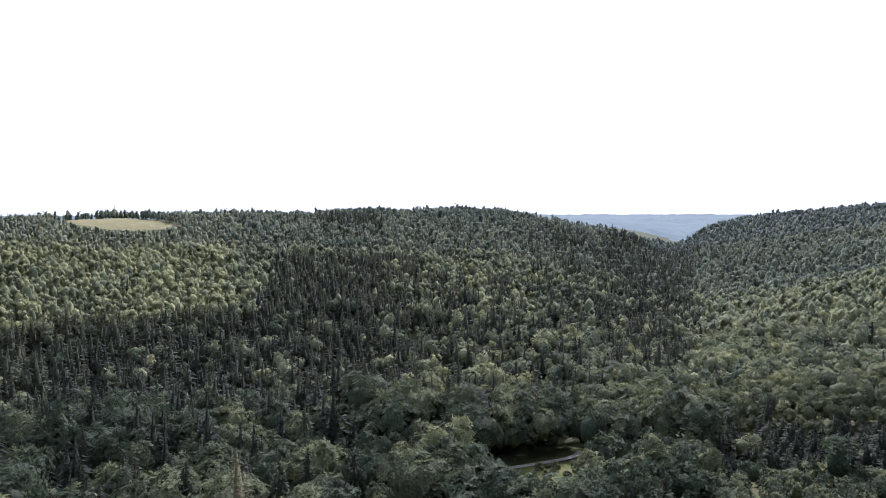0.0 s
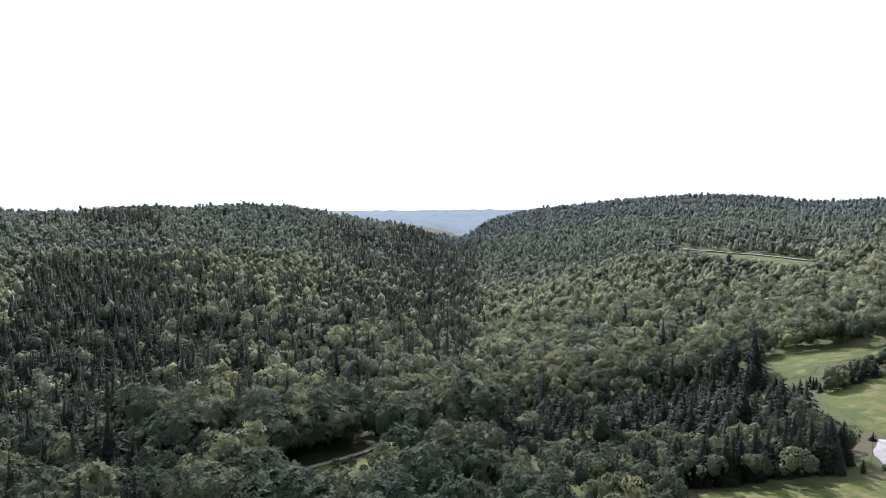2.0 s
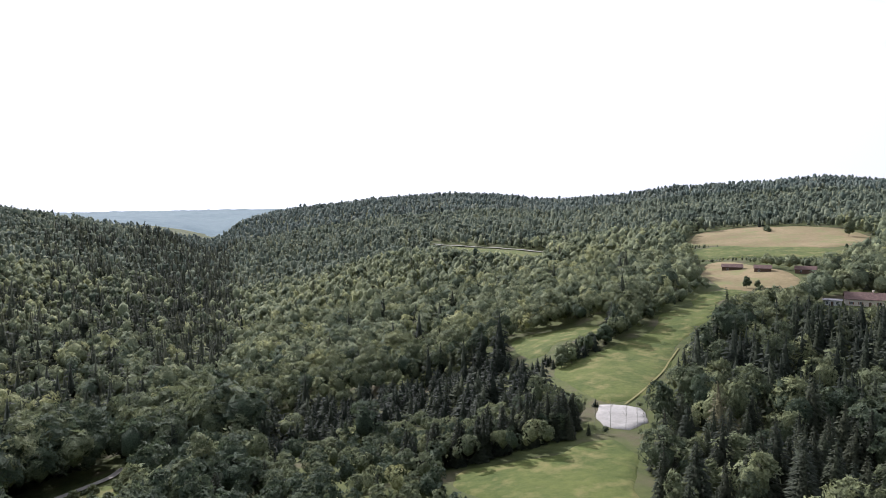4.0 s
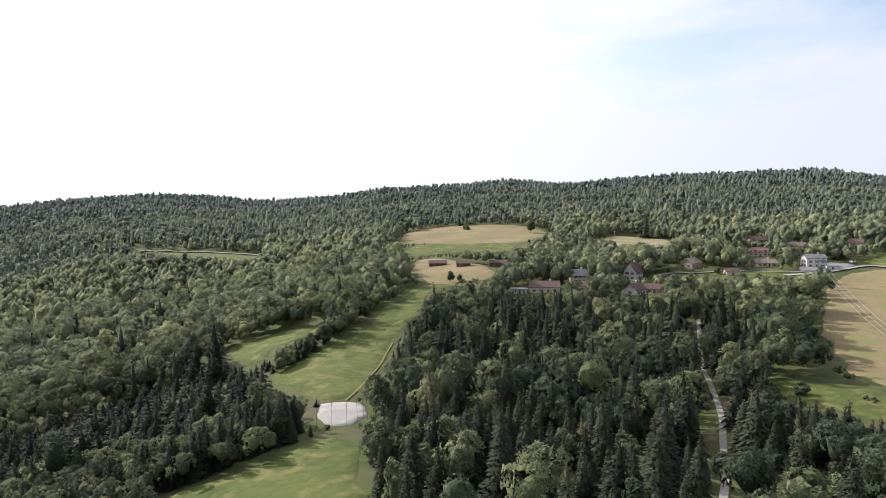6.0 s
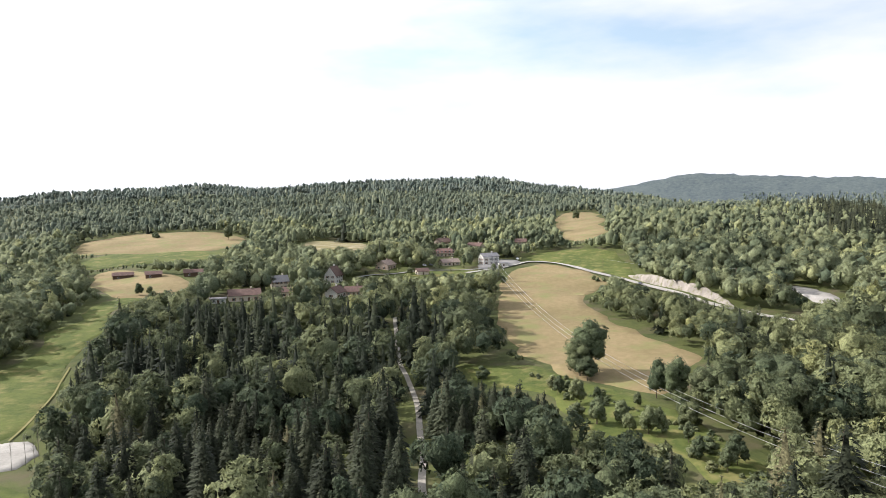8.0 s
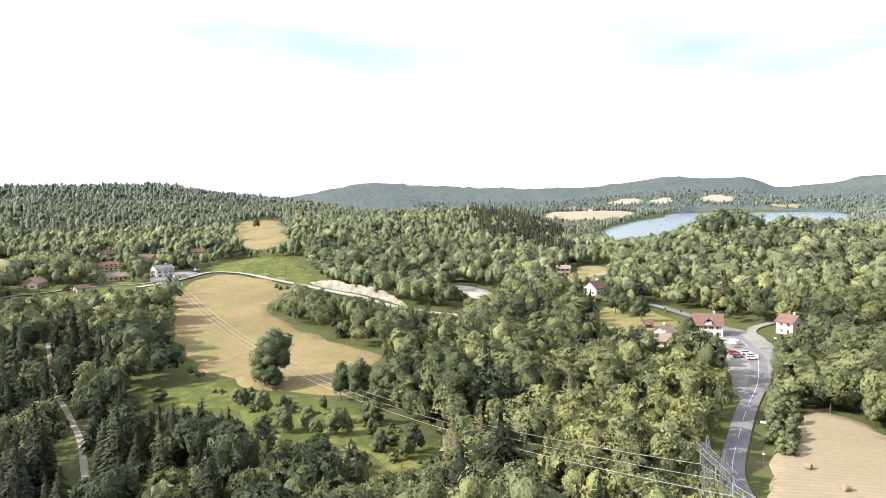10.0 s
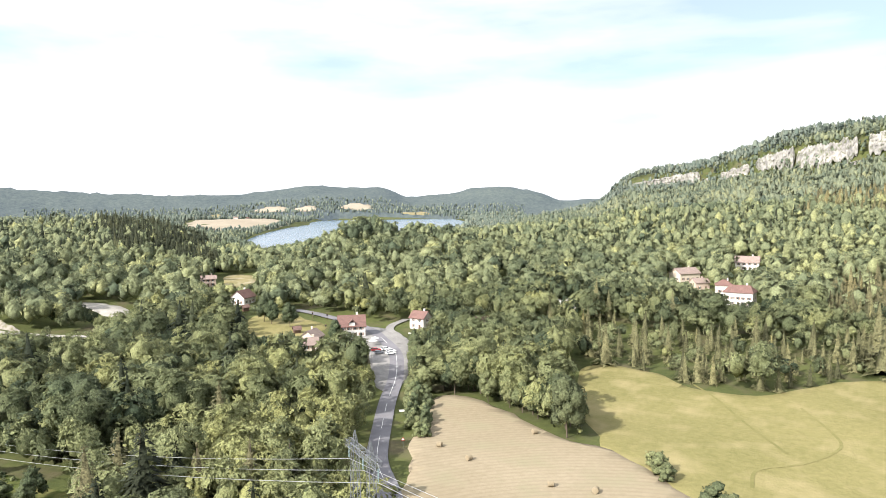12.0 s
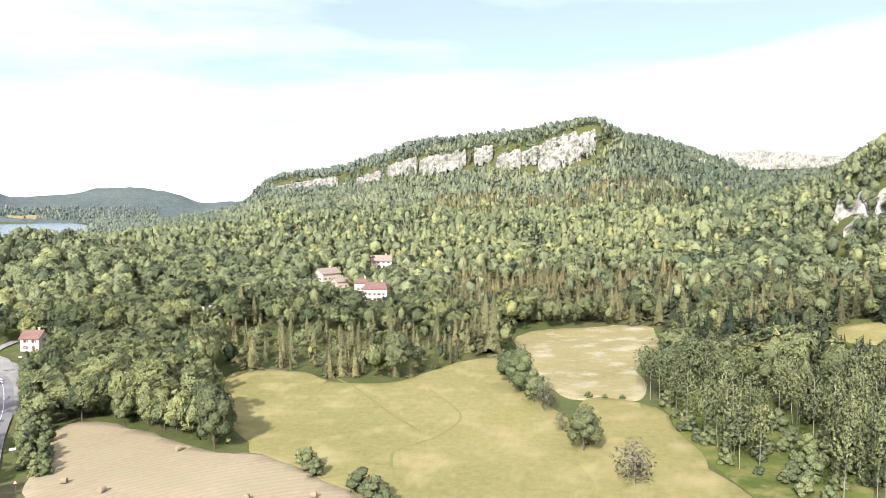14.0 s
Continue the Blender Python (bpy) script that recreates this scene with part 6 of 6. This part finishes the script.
for i in range(64):  # garden trees between the village houses
    x, y = bear(rng.uniform(66, 90), rng.uniform(395, 640))
    if all(math.hypot(x - hx, y - hy) > size * 0.62 + 2.5 for hx, hy, size in HOUSE_SPOTS) and not any(inside(np.array([x]), np.array([y]), poly)[0] for poly in (DRY_FIELD, TOP_GREEN, YARD, SMALL_FIELD)):
        stand(SHADE_KINDS[rng.randint(5)], x, y, rng.uniform(3.5, 6.5), rng.uniform(0.9, 1.3))
for i in range(66):  # the thin wood with pale trunks
    b, d = 184 + 17.5 * rng.beta(1.2, 1.1), rng.uniform(150, 224)
    x, y = bear(b, d)
    if not inside(np.array([x]), np.array([y]), LOWER)[0]:
        stand(PALE_KINDS[i % 4], x, y, rng.uniform(12, 20), rng.uniform(0.5, 0.8))
for i in range(130):
    b, d = rng.uniform(184.5, 202), rng.uniform(150, 225)
    x, y = bear(b, d)
    if not inside(np.array([x]), np.array([y]), LOWER)[0]:
        shrub(x, y, rng.uniform(2.5, 7), 1.1, rng.randint(4), "undergrowth below pale tree trunks")
for i, (x, y) in enumerate(((152, 125), (155, 122), (158, 120.5), (160.5, 120), (163, 120.5), (149, 128))):
    ob = tagged(new("dead_tree", DEAD_TRUNK), "leafless dead sapling on the pond's edge", "dead tree", "dead saplings by the pond")
    ob.matrix_world = pose(x, y, float(land(x, y)), 0, 0, 60 * i) @ Matrix.Diagonal((7, 7, rng.uniform(6, 10), 1))
for i in range(30):  # hedge between the two glades
    t = i / 29
    stand(SHADE_KINDS[rng.randint(5)], 197 + 106 * t + rng.normal(0, 2), 189 + 27 * t + rng.normal(0, 2), rng.uniform(6, 10.5), rng.uniform(0.9, 1.3))
for i in range(34):  # young firs on the far side of the near clearing
    t = i / 33
    stand(FIR_KINDS[rng.randint(2)], 98 + 46 * t + rng.normal(0, 1.2), 142 - 16 * t + rng.uniform(0, 9), rng.uniform(10, 14), rng.uniform(0.9, 1.15))
THIN = [(184.5, 203, 95, 226)]


def wood(d0, d1, spacing, broad, firs, word, tall=1.0, leaf=M_LEAF, b0=-36.0, b1=204.0, single=0):
    """Woods between two distances. Those nearer than single are trees of their own."""
    p, fir, brown = grove(d0, d1, spacing, tall, b0, b1)
    d, b = np.hypot(p[0], p[1]), np.degrees(np.arctan2(p[0], p[1]))
    b = np.where(b < -75, b + 360, b)
    gone = np.zeros(len(d), bool)
    for t0, t1, r0, r1 in THIN:
        gone |= (b > t0) & (b < t1) & (d > r0) & (d < r1)
    alone = np.zeros(len(d), bool)
    for kind in (fir, ~fir):
        near = np.nonzero(kind & ~gone & (d < single))[0]
        alone[near[np.argsort(d[near])][:(270 if kind is fir else 165)]] = True
    for i in np.nonzero(alone)[0]:
        x, y, z, h, w, tint = p[:, i]
        if fir[i]:
            stand(FIR_KINDS[rng.randint(4)] if rng.uniform() > 0.08 else BROWN_KIND, x, y, h, w)
        else:
            kinds = BROAD_KINDS if d[i] < 165 else SHADE_KINDS
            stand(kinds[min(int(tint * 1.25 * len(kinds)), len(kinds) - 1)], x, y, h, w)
    rest = ~alone & ~gone
    close = rest & (d < single)
    plant("broadleaf_wood", NEAR_BROAD, p[:, ~fir & close], leaf, "dense broadleaf wood in summer green, close by", "woods")
    plant("broadleaf_wood", broad, p[:, ~fir & rest & ~close], leaf, "dense broadleaf wood in summer green, " + word, "woods")
    plant("fir_wood", firs, p[:, fir & ~brown & rest], M_FIR, "dark green fir wood, " + word, "woods")
    plant("browned_fir_wood", firs, p[:, brown & rest], M_BROWNFIR, "fir wood with browned tips, " + word, "woods")
    print("WOOD", word, int(alone.sum()), int(rest.sum()))


NEAR_BROAD = [tuft_crown(90 + k, 190, 0.068, 7) for k in range(8)]
MID_BROAD = [tuft_crown(100 + k, 108, 0.082, 7) for k in range(9)]
MID_FIR = [spray_fir(200 + k, 110, 0.085) for k in range(6)]
OUT_BROAD = [tuft_crown(300 + k, 56, 0.100, 6, 0.82) for k in range(9)]
OUT_FIR = [spray_fir(400 + k, 44, 0.12) for k in range(6)]
HALF_BROAD = [far_broad(550 + k, 9, 6, 0.11) for k in range(10)]
HALF_FIR = [spray_fir(450 + k, 22, 0.15) for k in range(5)]
FAR_BROAD = [far_broad(500 + k, 3, 4) for k in range(8)]
FAR_FIR = [spray_fir(600 + k, 8, 0.2) for k in range(4)]
RIDGE_BROAD = [far_broad(520 + k, 0, 4) for k in range(6)]
wood(95, 380, 6.9, MID_BROAD, MID_FIR, "on the valley floor and lower slopes", single=215)
wood(380, 560, 6.9, OUT_BROAD, OUT_FIR, "on the middle slopes", leaf=M_LEAF_MID)
wood(560, 800, 6.0, HALF_BROAD, HALF_FIR, "higher on the slopes", 0.90, M_LEAF_MID)
wood(800, 1350, 7.8, FAR_BROAD, FAR_FIR, "on the upper slopes", 0.85, M_LEAF_FAR_HAZE)
wood(1350, 2000, 11.0, RIDGE_BROAD, FAR_FIR, "on the far ridges", 1.0, M_LEAF_RIDGE_HAZE)
wood(2000, 2900, 17.0, RIDGE_BROAD, FAR_FIR, "round the lake", 1.25, M_LEAF_RIDGE_HAZE, 96.0, 152.0)
wood(2900, 3560, 21.0, RIDGE_BROAD, FAR_FIR, "behind the lake", 1.3, M_LEAF_RIDGE_HAZE, 108.0, 146.0)
for ob in BROAD_KINDS + SHADE_KINDS + FIR_KINDS + [BROWN_KIND, GREY_KIND] + PALE_KINDS:  # the patterns themselves stand in the wood behind
    i = rng.randint(1000)
    x, y = bear(215 + 60 * (i / 1000), 150 + 60 * rng.uniform())
    ob.matrix_world = pose(x, y, float(land(x, y)) - 0.15) @ Matrix.Diagonal((15, 15, 15, 1))

lq = rng.uniform(155.3, 181.2, 560)
lu = rng.beta(1.0, 1.15, 560)
lcd = crest_at(lq)[0]
lfoot = EYE_Z + lcd * 0.82 * np.tan(np.radians(glide(lq, [c[0] for c in CLIFF], [c[1] for c in CLIFF])))
lbrow = EYE_Z + lcd * 0.845 * np.tan(np.radians(glide(lq, [c[0] for c in CLIFF], [c[2] for c in CLIFF])))
clump = waves(lq * 60, lu * 60, 90, 81) - 0.15 > 0
ld = lcd * (0.812 + 0.024 * lu)
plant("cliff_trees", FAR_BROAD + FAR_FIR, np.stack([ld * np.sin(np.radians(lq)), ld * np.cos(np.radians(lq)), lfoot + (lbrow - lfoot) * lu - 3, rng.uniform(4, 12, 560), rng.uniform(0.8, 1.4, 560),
      rng.uniform(0.1, 0.6, 560)])[:, clump], M_LEAF_FAR_HAZE, "small trees clinging to the ledges of the cliff", "trees")
